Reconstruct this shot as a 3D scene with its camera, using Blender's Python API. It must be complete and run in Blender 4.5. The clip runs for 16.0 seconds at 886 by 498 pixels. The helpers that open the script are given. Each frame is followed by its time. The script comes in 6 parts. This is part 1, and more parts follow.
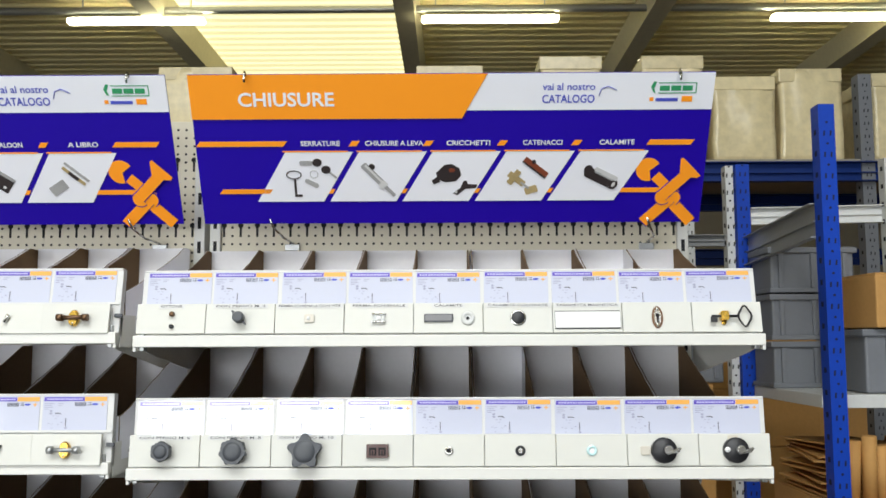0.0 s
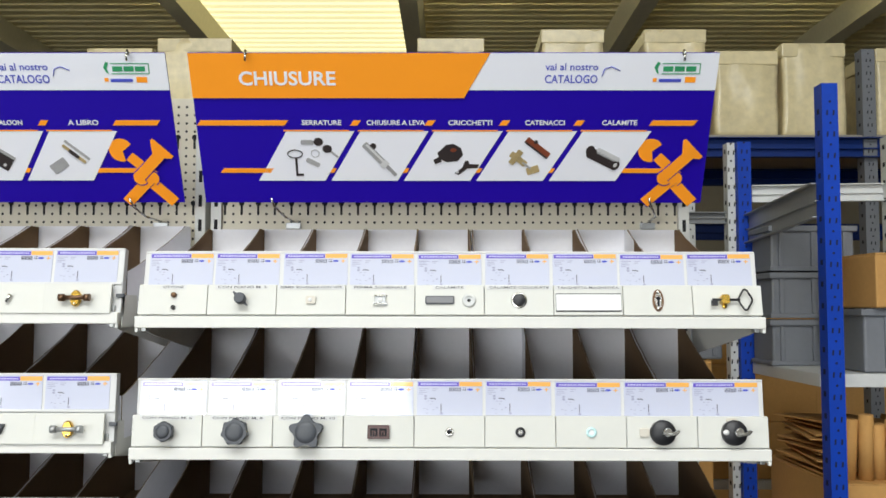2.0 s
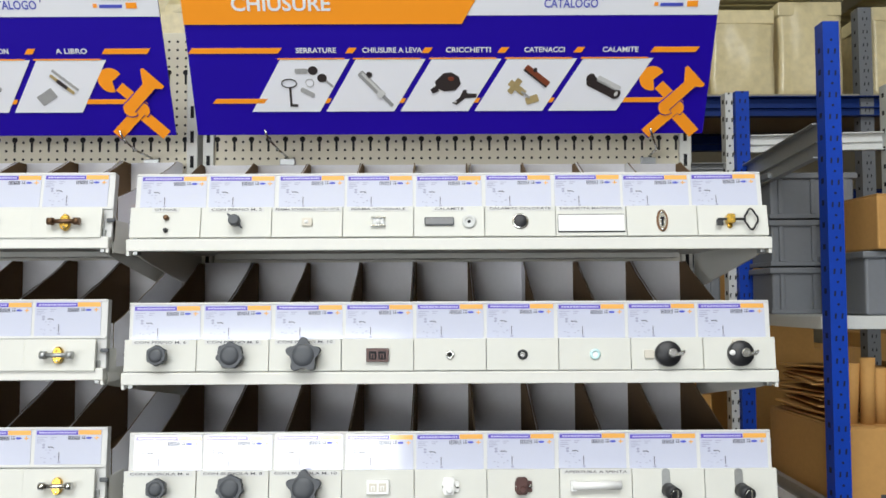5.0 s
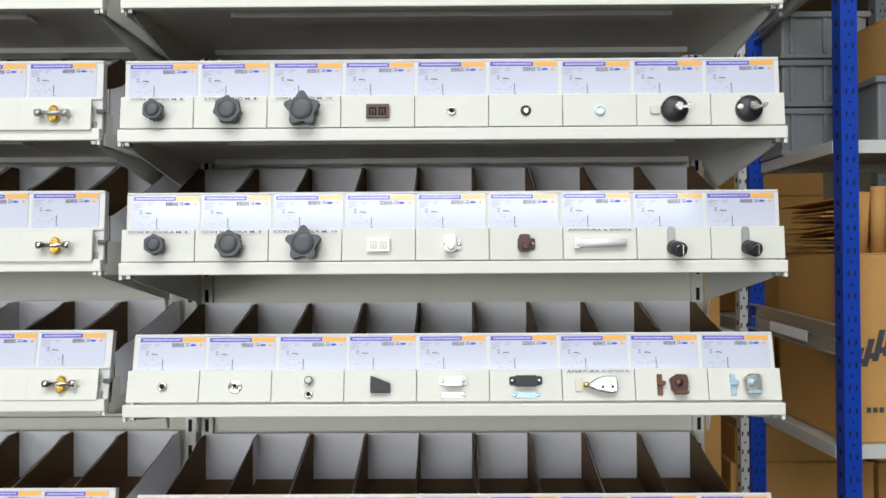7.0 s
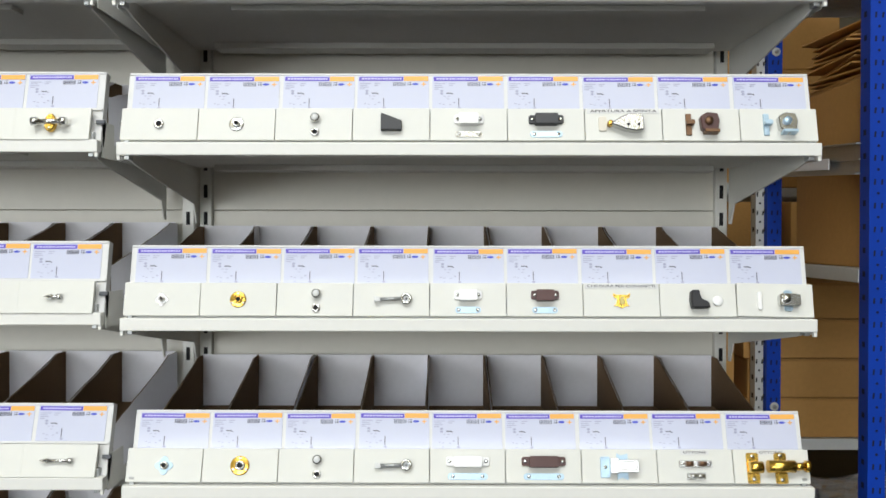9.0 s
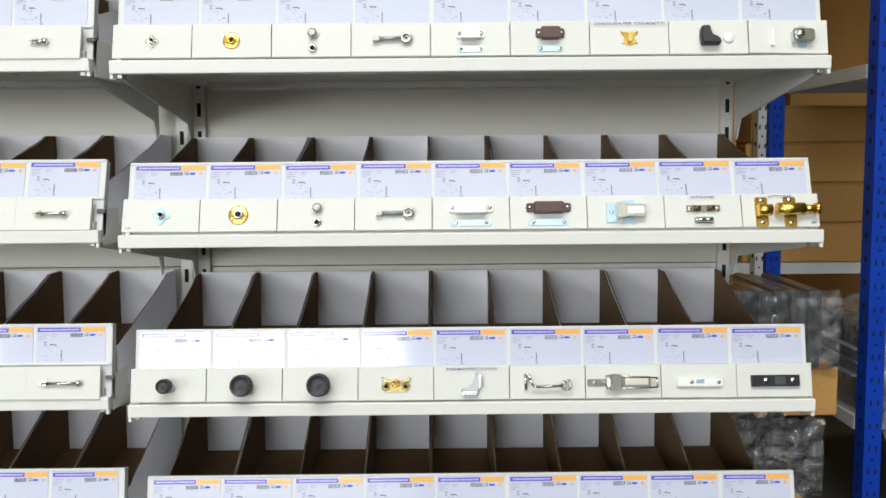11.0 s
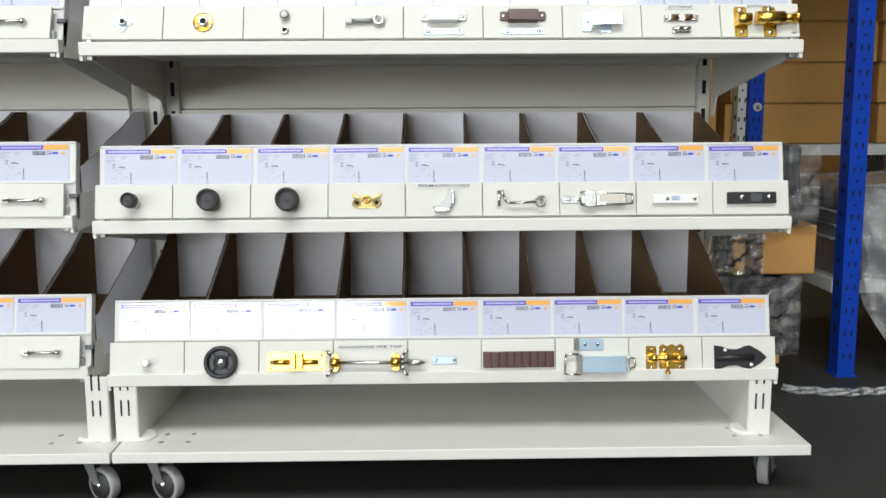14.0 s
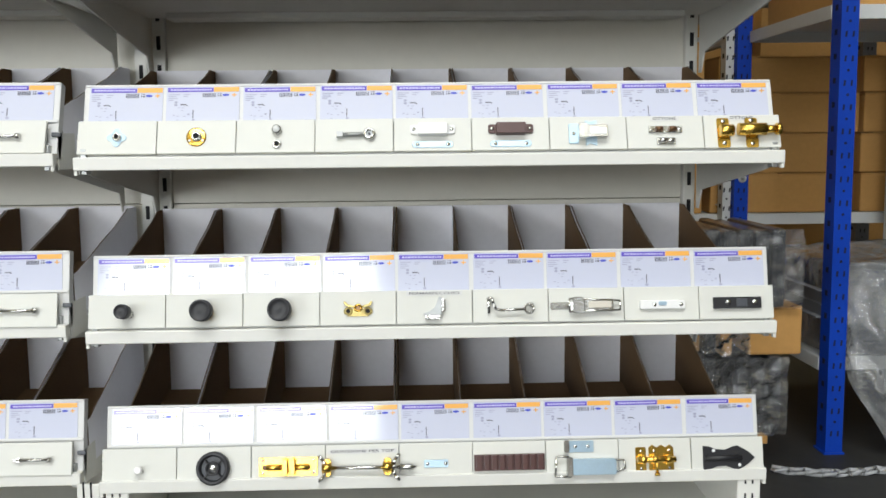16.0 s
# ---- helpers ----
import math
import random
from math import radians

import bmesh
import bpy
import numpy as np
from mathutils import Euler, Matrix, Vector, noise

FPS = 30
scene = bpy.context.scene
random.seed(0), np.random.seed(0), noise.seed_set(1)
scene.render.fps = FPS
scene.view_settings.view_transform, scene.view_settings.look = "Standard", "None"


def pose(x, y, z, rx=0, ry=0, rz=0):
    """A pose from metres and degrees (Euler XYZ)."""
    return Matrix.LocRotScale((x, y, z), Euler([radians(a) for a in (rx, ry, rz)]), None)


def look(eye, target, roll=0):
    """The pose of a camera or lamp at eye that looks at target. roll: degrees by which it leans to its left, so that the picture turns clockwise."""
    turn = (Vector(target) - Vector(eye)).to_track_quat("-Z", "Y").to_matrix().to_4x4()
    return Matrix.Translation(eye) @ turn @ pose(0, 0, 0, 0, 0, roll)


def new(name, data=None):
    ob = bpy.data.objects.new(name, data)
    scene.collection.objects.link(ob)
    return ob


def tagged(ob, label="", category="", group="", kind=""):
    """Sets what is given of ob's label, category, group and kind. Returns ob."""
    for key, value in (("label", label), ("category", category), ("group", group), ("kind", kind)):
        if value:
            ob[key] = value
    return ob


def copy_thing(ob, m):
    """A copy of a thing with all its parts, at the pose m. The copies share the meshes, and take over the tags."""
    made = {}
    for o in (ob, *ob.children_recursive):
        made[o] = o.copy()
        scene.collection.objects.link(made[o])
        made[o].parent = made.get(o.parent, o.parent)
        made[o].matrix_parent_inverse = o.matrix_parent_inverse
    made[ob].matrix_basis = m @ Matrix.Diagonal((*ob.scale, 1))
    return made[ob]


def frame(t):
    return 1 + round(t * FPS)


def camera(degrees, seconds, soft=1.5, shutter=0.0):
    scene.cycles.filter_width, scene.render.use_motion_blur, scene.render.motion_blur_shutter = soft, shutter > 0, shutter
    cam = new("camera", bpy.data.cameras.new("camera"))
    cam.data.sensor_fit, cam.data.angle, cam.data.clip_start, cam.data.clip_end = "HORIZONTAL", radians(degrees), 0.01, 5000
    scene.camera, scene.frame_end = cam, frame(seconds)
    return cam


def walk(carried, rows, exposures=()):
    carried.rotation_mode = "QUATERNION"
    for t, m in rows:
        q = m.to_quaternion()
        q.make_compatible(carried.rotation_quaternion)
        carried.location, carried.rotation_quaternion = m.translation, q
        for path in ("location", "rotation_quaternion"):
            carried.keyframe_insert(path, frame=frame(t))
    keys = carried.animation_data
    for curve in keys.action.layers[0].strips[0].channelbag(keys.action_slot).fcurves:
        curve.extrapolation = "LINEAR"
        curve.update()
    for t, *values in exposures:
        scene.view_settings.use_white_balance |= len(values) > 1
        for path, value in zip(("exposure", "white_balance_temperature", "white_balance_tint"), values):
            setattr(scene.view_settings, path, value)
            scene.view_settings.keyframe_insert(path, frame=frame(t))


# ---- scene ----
cam = camera(51.0, 16.0, soft=1.6)
PATH = [
    (0, (0.003, 0.236, 1.769), (-0.012, 2.226, 1.968), -0.2),
    (0.5, (0.018, 0.244, 1.797), (-0.039, 2.239, 1.93), -0.2),
    (1, (0.013, 0.244, 1.804), (-0.048, 2.24, 1.915), -0.1),
    (1.5, (0.015, 0.237, 1.808), (-0.049, 2.234, 1.907), -0.1),
    (2, (-0.001, 0.234, 1.791), (-0.014, 2.229, 1.922), 0.1),
    (2.5, (0.007, 0.237, 1.773), (-0.032, 2.232, 1.899), -0.3),
    (3, (0.014, 0.233, 1.801), (-0.027, 2.23, 1.911), 0.2),
    (5.3, (-0.016, 0.281, 1.646), (-0.008, 2.278, 1.76), -0.3),
    (5.5, (-0.008, 0.283, 1.619), (-0.009, 2.28, 1.736), -0.5),
    (6, (0.001, 0.281, 1.545), (-0.011, 2.279, 1.622), -1.0),
    (6.5, (0.003, 0.292, 1.471), (-0.011, 2.291, 1.519), -0.6),
    (7, (-0.005, 0.313, 1.375), (-0.018, 2.313, 1.404), -0.3),
    (7.5, (-0.019, 0.346, 1.315), (-0.017, 2.346, 1.291), 0.6),
    (8, (-0.018, 0.386, 1.217), (-0.025, 2.385, 1.178), 0.2),
    (8.5, (-0.022, 0.4, 1.117), (-0.036, 2.399, 1.081), 0.4),
    (9, (-0.033, 0.399, 1.025), (-0.038, 2.399, 1.003), 0.1),
    (9.5, (-0.032, 0.405, 0.936), (-0.053, 2.403, 0.847), -0.2),
    (10, (-0.047, 0.424, 0.88), (-0.034, 2.415, 0.7), -0.6),
    (12.3, (-0.032, 0.425, 0.637), (-0.032, 2.414, 0.423), -0.3),
    (12.5, (-0.027, 0.428, 0.618), (-0.026, 2.409, 0.346), -0.4),
    (13, (-0.032, 0.433, 0.573), (-0.015, 2.409, 0.265), -0.3),
    (13.5, (-0.028, 0.427, 0.564), (0.014, 2.407, 0.283), 0.0),
    (14, (-0.026, 0.427, 0.571), (0.01, 2.405, 0.278), -0.3),
    (14.5, (-0.03, 0.426, 0.569), (0.004, 2.404, 0.27), -0.3),
    (15, (-0.027, 0.423, 0.569), (-0.004, 2.404, 0.291), -0.1),
    (15.5, (-0.022, 0.422, 0.598), (0.006, 2.407, 0.351), -0.6),
    (16, (-0.027, 0.425, 0.685), (0.033, 2.411, 0.454), -0.6),
]
walk(cam, [(t, look(eye, target, roll)) for t, eye, target, roll in PATH], [(0.0, -0.2), (3.0, -0.22), (6.0, -0.25), (9.0, -0.16), (13.0, -0.07), (16.0, -0.1)])

# ---- world, lamps, exposure ----
world = bpy.data.worlds.new("sky")
scene.world = world
world.use_nodes = True
wn = world.node_tree
sky = wn.nodes.new("ShaderNodeTexSky")
sky.sky_type, sky.sun_disc = "NISHITA", False
sky.sun_elevation, sky.sun_rotation = radians(40), radians(200)
wn.links.new(sky.outputs[0], wn.nodes["Background"].inputs[0])
wn.nodes["Background"].inputs[1].default_value = 0.12


def area(name, m, w, h, watts, colour):
    d = bpy.data.lights.new(name, "AREA")
    d.shape, d.size, d.size_y, d.energy, d.color = "RECTANGLE", w, h, watts, colour
    ob = new(name, d)
    ob.matrix_world = m
    return ob


# daylight through the loading door, the clerestory over it and the roof lights above the aisle; side fill added
area("door_daylight", look((-1.75, -5.9, 1.86), (-1.75, 2.0, 1.86)), 2.6, 1.4, 150, (0.93, 0.975, 1.0))
# no door is known here; added lamp that brightens the base tray from low left
area("side_fill", look((-6.05, -5.9, 1.25), (-2.5, 2.0, 1.25)), 2.9, 2.3, 255, (0.93, 0.975, 1.0))
area("clerestory_daylight", look((-0.4, -5.9, 3.75), (-0.4, 2.0, 3.75)), 5.7, 0.9, 95, (0.93, 0.975, 1.0))
area("roof_daylight", look((-0.5, -1.6, 4.93), (-0.5, -1.59, 0)), 4.2, 2.1, 380, (0.94, 0.975, 1.0))


# ---- materials ----
def mat(name, col, rough=0.5, metal=0.0, var=0.06, scale=40.0, bump=0.05, coat=0.0, spots=0.0, coat_rough=0.08, spec=0.5, coat_ior=1.5):
    """A principled surface with grain and broad stains at two sizes."""
    m = bpy.data.materials.new(name)
    m.use_nodes = True
    nt = m.node_tree
    b = nt.nodes["Principled BSDF"]
    b.inputs["Roughness"].default_value, b.inputs["Metallic"].default_value = rough, metal
    b.inputs["Coat Weight"].default_value, b.inputs["Coat Roughness"].default_value = coat, coat_rough
    b.inputs["Specular IOR Level"].default_value, b.inputs["Coat IOR"].default_value = spec, coat_ior
    co = nt.nodes.new("ShaderNodeTexCoord")
    fine, broad = nt.nodes.new("ShaderNodeTexNoise"), nt.nodes.new("ShaderNodeTexNoise")
    fine.inputs["Scale"].default_value, fine.inputs["Detail"].default_value = scale * 6, 4
    broad.inputs["Scale"].default_value, broad.inputs["Detail"].default_value = scale * 0.2, 3
    info = nt.nodes.new("ShaderNodeObjectInfo")
    add = nt.nodes.new("ShaderNodeMath")
    add.operation = "ADD"
    add2 = nt.nodes.new("ShaderNodeMath")
    add2.operation = "MULTIPLY_ADD"
    add2.inputs[1].default_value = 0.5
    nt.links.new(co.outputs["Object"], fine.inputs["Vector"])
    nt.links.new(co.outputs["Object"], broad.inputs["Vector"])
    nt.links.new(fine.outputs[0], add.inputs[0])
    nt.links.new(broad.outputs[0], add.inputs[1])
    nt.links.new(info.outputs["Random"], add2.inputs[0])
    nt.links.new(add.outputs[0], add2.inputs[2])
    ramp = nt.nodes.new("ShaderNodeMapRange")
    ramp.inputs[1].default_value, ramp.inputs[2].default_value = 0.6, 1.9
    ramp.inputs[3].default_value, ramp.inputs[4].default_value = 1 - var, 1 + var
    nt.links.new(add2.outputs[0], ramp.inputs[0])
    mix = nt.nodes.new("ShaderNodeVectorMath")
    mix.operation = "SCALE"
    mix.inputs[0].default_value = col
    nt.links.new(ramp.outputs[0], mix.inputs["Scale"])
    nt.links.new(mix.outputs[0], b.inputs["Base Color"])
    rr = nt.nodes.new("ShaderNodeMapRange")
    rr.inputs[3].default_value, rr.inputs[4].default_value = max(0.02, rough - 0.12 - spots), min(1, rough + 0.12 + spots)
    nt.links.new(broad.outputs[0], rr.inputs[0])
    nt.links.new(rr.outputs[0], b.inputs["Roughness"])
    if bump:
        bp = nt.nodes.new("ShaderNodeBump")
        bp.inputs["Strength"].default_value, bp.inputs["Distance"].default_value = bump, 0.002
        nt.links.new(fine.outputs[0], bp.inputs["Height"])
        nt.links.new(bp.outputs[0], b.inputs["Normal"])
    return m


def glow(name, col, strength):
    m = bpy.data.materials.new(name)
    m.use_nodes = True
    b = m.node_tree.nodes["Principled BSDF"]
    b.inputs["Base Color"].default_value = (0.8, 0.8, 0.8, 1)
    b.inputs["Emission Color"].default_value, b.inputs["Emission Strength"].default_value = (*col, 1), strength
    return m


def film(name, rough=0.12, white=0.12):
    """Clear plastic film: a thin wrinkled sheet, mostly clear, with sharp glints on its creases."""
    m = bpy.data.materials.new(name)
    m.use_nodes = True
    nt = m.node_tree
    nt.nodes.remove(nt.nodes["Principled BSDF"])
    out = nt.nodes["Material Output"]
    clear, gloss, milk = nt.nodes.new("ShaderNodeBsdfTransparent"), nt.nodes.new("ShaderNodeBsdfGlossy"), nt.nodes.new("ShaderNodeBsdfDiffuse")
    gloss.inputs["Roughness"].default_value = rough
    milk.inputs["Color"].default_value = (0.7, 0.72, 0.74, 1)
    fr, mul = nt.nodes.new("ShaderNodeFresnel"), nt.nodes.new("ShaderNodeMath")
    fr.inputs["IOR"].default_value = 1.5
    mul.operation, mul.use_clamp = "MULTIPLY", True
    mul.inputs[1].default_value = 2.2
    n, bp, co = nt.nodes.new("ShaderNodeTexNoise"), nt.nodes.new("ShaderNodeBump"), nt.nodes.new("ShaderNodeTexCoord")
    n.inputs["Scale"].default_value, n.inputs["Detail"].default_value, n.inputs["Distortion"].default_value = 18, 6, 0.5
    bp.inputs["Strength"].default_value, bp.inputs["Distance"].default_value = 1.0, 0.03
    a, c = nt.nodes.new("ShaderNodeMixShader"), nt.nodes.new("ShaderNodeMixShader")
    a.inputs[0].default_value = white
    nt.links.new(co.outputs["Object"], n.inputs["Vector"])
    nt.links.new(n.outputs[0], bp.inputs["Height"])
    for node in (gloss, fr, milk):
        nt.links.new(bp.outputs[0], node.inputs["Normal"])
    nt.links.new(clear.outputs[0], a.inputs[1])
    nt.links.new(milk.outputs[0], a.inputs[2])
    nt.links.new(fr.outputs[0], mul.inputs[0])
    nt.links.new(mul.outputs[0], c.inputs[0])
    nt.links.new(a.outputs[0], c.inputs[1])
    nt.links.new(gloss.outputs[0], c.inputs[2])
    nt.links.new(c.outputs[0], out.inputs["Surface"])
    return m


STEEL = mat("cream enamelled steel", (0.71, 0.705, 0.665), 0.5, 0, 0.04, 12, 0.02)
PANEL = mat("cream back panel", (0.74, 0.72, 0.65), 0.5, 0, 0.05, 8, 0.03)
PLATE = mat("ivory plastic plate", (0.645, 0.645, 0.6), 0.5, 0, 0.03, 10, 0.01)
HOLDER = mat("white plastic holder", (0.62, 0.62, 0.61), 0.5, 0, 0.03, 10, 0.01)
CARD = mat("label paper behind clear film", (0.535, 0.56, 0.69), 0.55, 0, 0.02, 30, 0.0, coat=1.0, coat_rough=0.085, coat_ior=1.7)
VIOLET = mat("violet print", (0.11, 0.07, 0.5), 0.5, 0, 0.04, 60, 0.0, coat=1.0, coat_rough=0.085, coat_ior=1.7)
AMBER = mat("amber print", (0.85, 0.42, 0.08), 0.5, 0, 0.04, 60, 0.0, coat=1.0, coat_rough=0.085, coat_ior=1.7)
PALE = mat("pale print", (0.34, 0.35, 0.48), 0.5, 0, 0.05, 60, 0.0, coat=0.6, coat_rough=0.16)
LILAC = mat("lilac print", (0.5, 0.48, 0.75), 0.5, 0, 0.05, 60, 0.0, coat=0.6, coat_rough=0.16)
GREYINK = mat("grey print", (0.13, 0.13, 0.17), 0.5, 0, 0.05, 60, 0.0, coat=0.5, coat_rough=0.16)
INK = mat("black ink", (0.06, 0.06, 0.07), 0.5, 0, 0.05, 60, 0.0)
BLUEINK = mat("blue ink", (0.06, 0.08, 0.5), 0.5, 0, 0.05, 60, 0.0)
WHITEINK = mat("white ink", (0.8, 0.8, 0.8), 0.45, 0, 0.02, 60, 0.0)
GREENINK = mat("green ink", (0.03, 0.3, 0.12), 0.5, 0, 0.02, 60, 0.0)
SIGNBLUE = mat("deep blue sign print", (0.014, 0.001, 0.34), 0.5, 0, 0.04, 4, 0.0, spec=0.2)
SIGNORANGE = mat("orange sign print", (1.0, 0.34, 0.02), 0.45, 0, 0.03, 4, 0.0, spec=0.25)
SIGNWHITE = mat("white sign print", (0.83, 0.84, 0.9), 0.36, 0, 0.02, 4, 0.0)
KRAFT = mat("kraft cardboard", (0.52, 0.28, 0.085), 0.8, 0, 0.12, 14, 0.12)
# darker than the board when lit: part of the shade inside the bins is in it
BROWN = mat("shaded brown inner cardboard", (0.15, 0.085, 0.036), 0.85, 0, 0.12, 20, 0.12)
WHITEBOARD = mat("white faced cardboard", (0.86, 0.86, 0.91), 0.6, 0, 0.05, 16, 0.05)
CUT = mat("corrugated cut edge", (0.16, 0.11, 0.07), 0.9, 0, 0.3, 120, 0.4)
TAPE = mat("brown packing tape", (0.42, 0.25, 0.1), 0.3, 0, 0.06, 30, 0.03)
BLACK = mat("black plastic", (0.016, 0.016, 0.019), 0.45, 0, 0.15, 60, 0.06)
SLATE = mat("dark grey bakelite", (0.06, 0.065, 0.075), 0.42, 0, 0.15, 60, 0.06)
MAROON = mat("dark brown plastic", (0.075, 0.03, 0.026), 0.35, 0, 0.12, 60, 0.04)
WHITEPL = mat("white plastic", (0.8, 0.8, 0.79), 0.3, 0, 0.02, 40, 0.0)
BEIGE = mat("beige plastic", (0.62, 0.58, 0.5), 0.4, 0, 0.03, 40, 0.0)
AQUA = mat("clear aqua plastic", (0.55, 0.78, 0.8), 0.2, 0, 0.05, 40, 0.0)
CHROME = mat("nickel", (0.62, 0.62, 0.6), 0.22, 1, 0.08, 60, 0.05)
ZINC = mat("blue zinc plate", (0.45, 0.6, 0.72), 0.32, 0.6, 0.1, 60, 0.05)
BRASS = mat("polished brass", (0.78, 0.5, 0.1), 0.24, 1, 0.12, 60, 0.05)
BRONZE = mat("aged bronze", (0.16, 0.09, 0.05), 0.4, 0.8, 0.2, 60, 0.1)
DARK = mat("dark opening", (0.012, 0.012, 0.014), 0.9, 0, 0.1, 20, 0.0)
OLDGOLD = mat("dull yellow passivated steel", (0.5, 0.4, 0.16), 0.35, 0.9, 0.15, 60, 0.05)
FERRITE = mat("grey ferrite", (0.2, 0.2, 0.21), 0.5, 0, 0.1, 60, 0.04)
BLUEPAINT = mat("blue painted steel", (0.0015, 0.045, 0.4), 0.5, 0, 0.14, 14, 0.05, spec=0.3)
GALV = mat("galvanised steel", (0.42, 0.43, 0.43), 0.42, 0.75, 0.15, 30, 0.06, spots=0.1)
GREYPAINT = mat("pale grey painted steel", (0.6, 0.61, 0.6), 0.45, 0, 0.06, 14, 0.03)
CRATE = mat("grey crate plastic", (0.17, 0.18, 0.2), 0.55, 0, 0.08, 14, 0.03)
RUBBER = mat("grey castor rubber", (0.3, 0.3, 0.31), 0.6, 0, 0.08, 40, 0.05)
TYRE = mat("black castor rubber", (0.03, 0.03, 0.032), 0.6, 0, 0.08, 40, 0.05)
CONCRETE = mat("dark concrete floor", (0.024, 0.024, 0.023), 0.62, 0, 0.35, 5, 0.15, spots=0.12)
WALLPAINT = mat("warehouse wall panel", (0.33, 0.3, 0.25), 0.7, 0, 0.1, 2, 0.05)
ROOFSHEET = mat("roof sheet", (0.8, 0.7, 0.37), 0.6, 0, 0.15, 1.5, 0.05)
ROOFBEAM = mat("concrete roof beam", (0.72, 0.67, 0.48), 0.7, 0, 0.12, 3, 0.1)
WRAPPED = mat("carton under stretch wrap", (0.7, 0.6, 0.36), 0.35, 0, 0.3, 6, 0.5, coat=0.6, coat_rough=0.2)
WRAPDARK = mat("dark goods under stretch wrap", (0.045, 0.05, 0.058), 0.3, 0, 0.3, 8, 0.6, coat=0.8, coat_rough=0.15)
PEG = mat("cream perforated steel", (0.68, 0.63, 0.5), 0.5, 0, 0.05, 10, 0.02)
FILM = film("clear stretch film", 0.12, 0.1)
LOOSEFILM = film("loose cloudy film", 0.16, 0.24)
STRIP = film("white plastic film", 0.2, 0.5)
NAVY = mat("shadowed navy hole", (0.003, 0.008, 0.04), 0.8, 0, 0.1, 20, 0.0)
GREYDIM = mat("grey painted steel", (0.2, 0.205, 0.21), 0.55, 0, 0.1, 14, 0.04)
FARBLUE = mat("dark blue rack paint", (0.001, 0.025, 0.17), 0.5, 0, 0.1, 14, 0.03, spec=0.3)
P_GREY = mat("printed grey", (0.36, 0.36, 0.36), 0.5, 0, 0.25, 60, 0.0)
P_LIGHT = mat("printed light grey", (0.58, 0.58, 0.58), 0.5, 0, 0.15, 60, 0.0)
P_DARK = mat("printed dark brown", (0.028, 0.02, 0.02), 0.5, 0, 0.3, 60, 0.0)
P_GOLD = mat("printed old gold", (0.42, 0.32, 0.15), 0.5, 0, 0.3, 60, 0.0)
P_RUST = mat("printed rust brown", (0.22, 0.05, 0.02), 0.5, 0, 0.3, 60, 0.0)
TUBE = glow("fluorescent tube", (1.0, 0.93, 0.6), 22.0)
SKYLIGHT = glow("translucent roof light", (1.0, 0.9, 0.46), 1.0)


# ---- mesh helpers ----
def mesh_of(bm, name, *mats):
    bmesh.ops.recalc_face_normals(bm, faces=bm.faces)
    me = bpy.data.meshes.new(name)
    bm.to_mesh(me)
    bm.free()
    for m in mats:
        me.materials.append(m)
    return me


def part(name, bm, material, parent, label=""):
    me = mesh_of(bm, name, *(material if isinstance(material, tuple) else (material,)))
    ob = new(name, me)
    ob.parent = parent
    return tagged(ob, label)


def thing(name, label, category, group="", kind="", at=None):
    ob = new(name)
    ob.empty_display_size = 0.05
    if at is not None:
        ob.matrix_basis = at
    return tagged(ob, label, category, group, kind)


def solid(name, bm, material, label, category, group="", kind="", at=None):
    ob = new(name, mesh_of(bm, name, *(material if isinstance(material, tuple) else (material,))))
    if at is not None:
        ob.matrix_basis = at
    return tagged(ob, label, category, group, kind)


def box(x0, x1, y0, y1, z0, z1, bevel=0.0, bm=None, mi=0):
    own = bmesh.new()
    bmesh.ops.create_cube(own, size=1)
    for v in own.verts:
        v.co = ((x0 + x1) / 2 + v.co.x * (x1 - x0), (y0 + y1) / 2 + v.co.y * (y1 - y0), (z0 + z1) / 2 + v.co.z * (z1 - z0))
    if bevel:
        bmesh.ops.bevel(own, geom=list(own.edges), offset=bevel, segments=2, affect="EDGES", profile=0.5)
    return join(bm, own, mi)


def join(bm, own, mi=0):
    for f in own.faces:
        f.material_index = mi
    if bm is None:
        return own
    me = bpy.data.meshes.new("tmp")
    own.to_mesh(me)
    own.free()
    bm.from_mesh(me)
    bpy.data.meshes.remove(me)
    return bm


def turned(profile, seg=24, m=None, bm=None, mi=0):
    """A body turned round the axis that points out of the plate (-y): profile of (radius, out)."""
    own = bmesh.new()
    rings = []
    for r, o in profile:
        rings.append([own.verts.new((max(r, 1e-5) * math.cos(2 * math.pi * k / seg), -o, max(r, 1e-5) * math.sin(2 * math.pi * k / seg))) for k in range(seg)])
    for a, b in zip(rings, rings[1:]):
        for k in range(seg):
            own.faces.new((a[k], a[(k + 1) % seg], b[(k + 1) % seg], b[k]))
    own.faces.new(rings[0])
    own.faces.new(rings[-1])
    for f in own.faces:
        f.smooth = len(f.verts) == 4
    if m is not None:
        bmesh.ops.transform(own, matrix=m, verts=own.verts)
    return join(bm, own, mi)


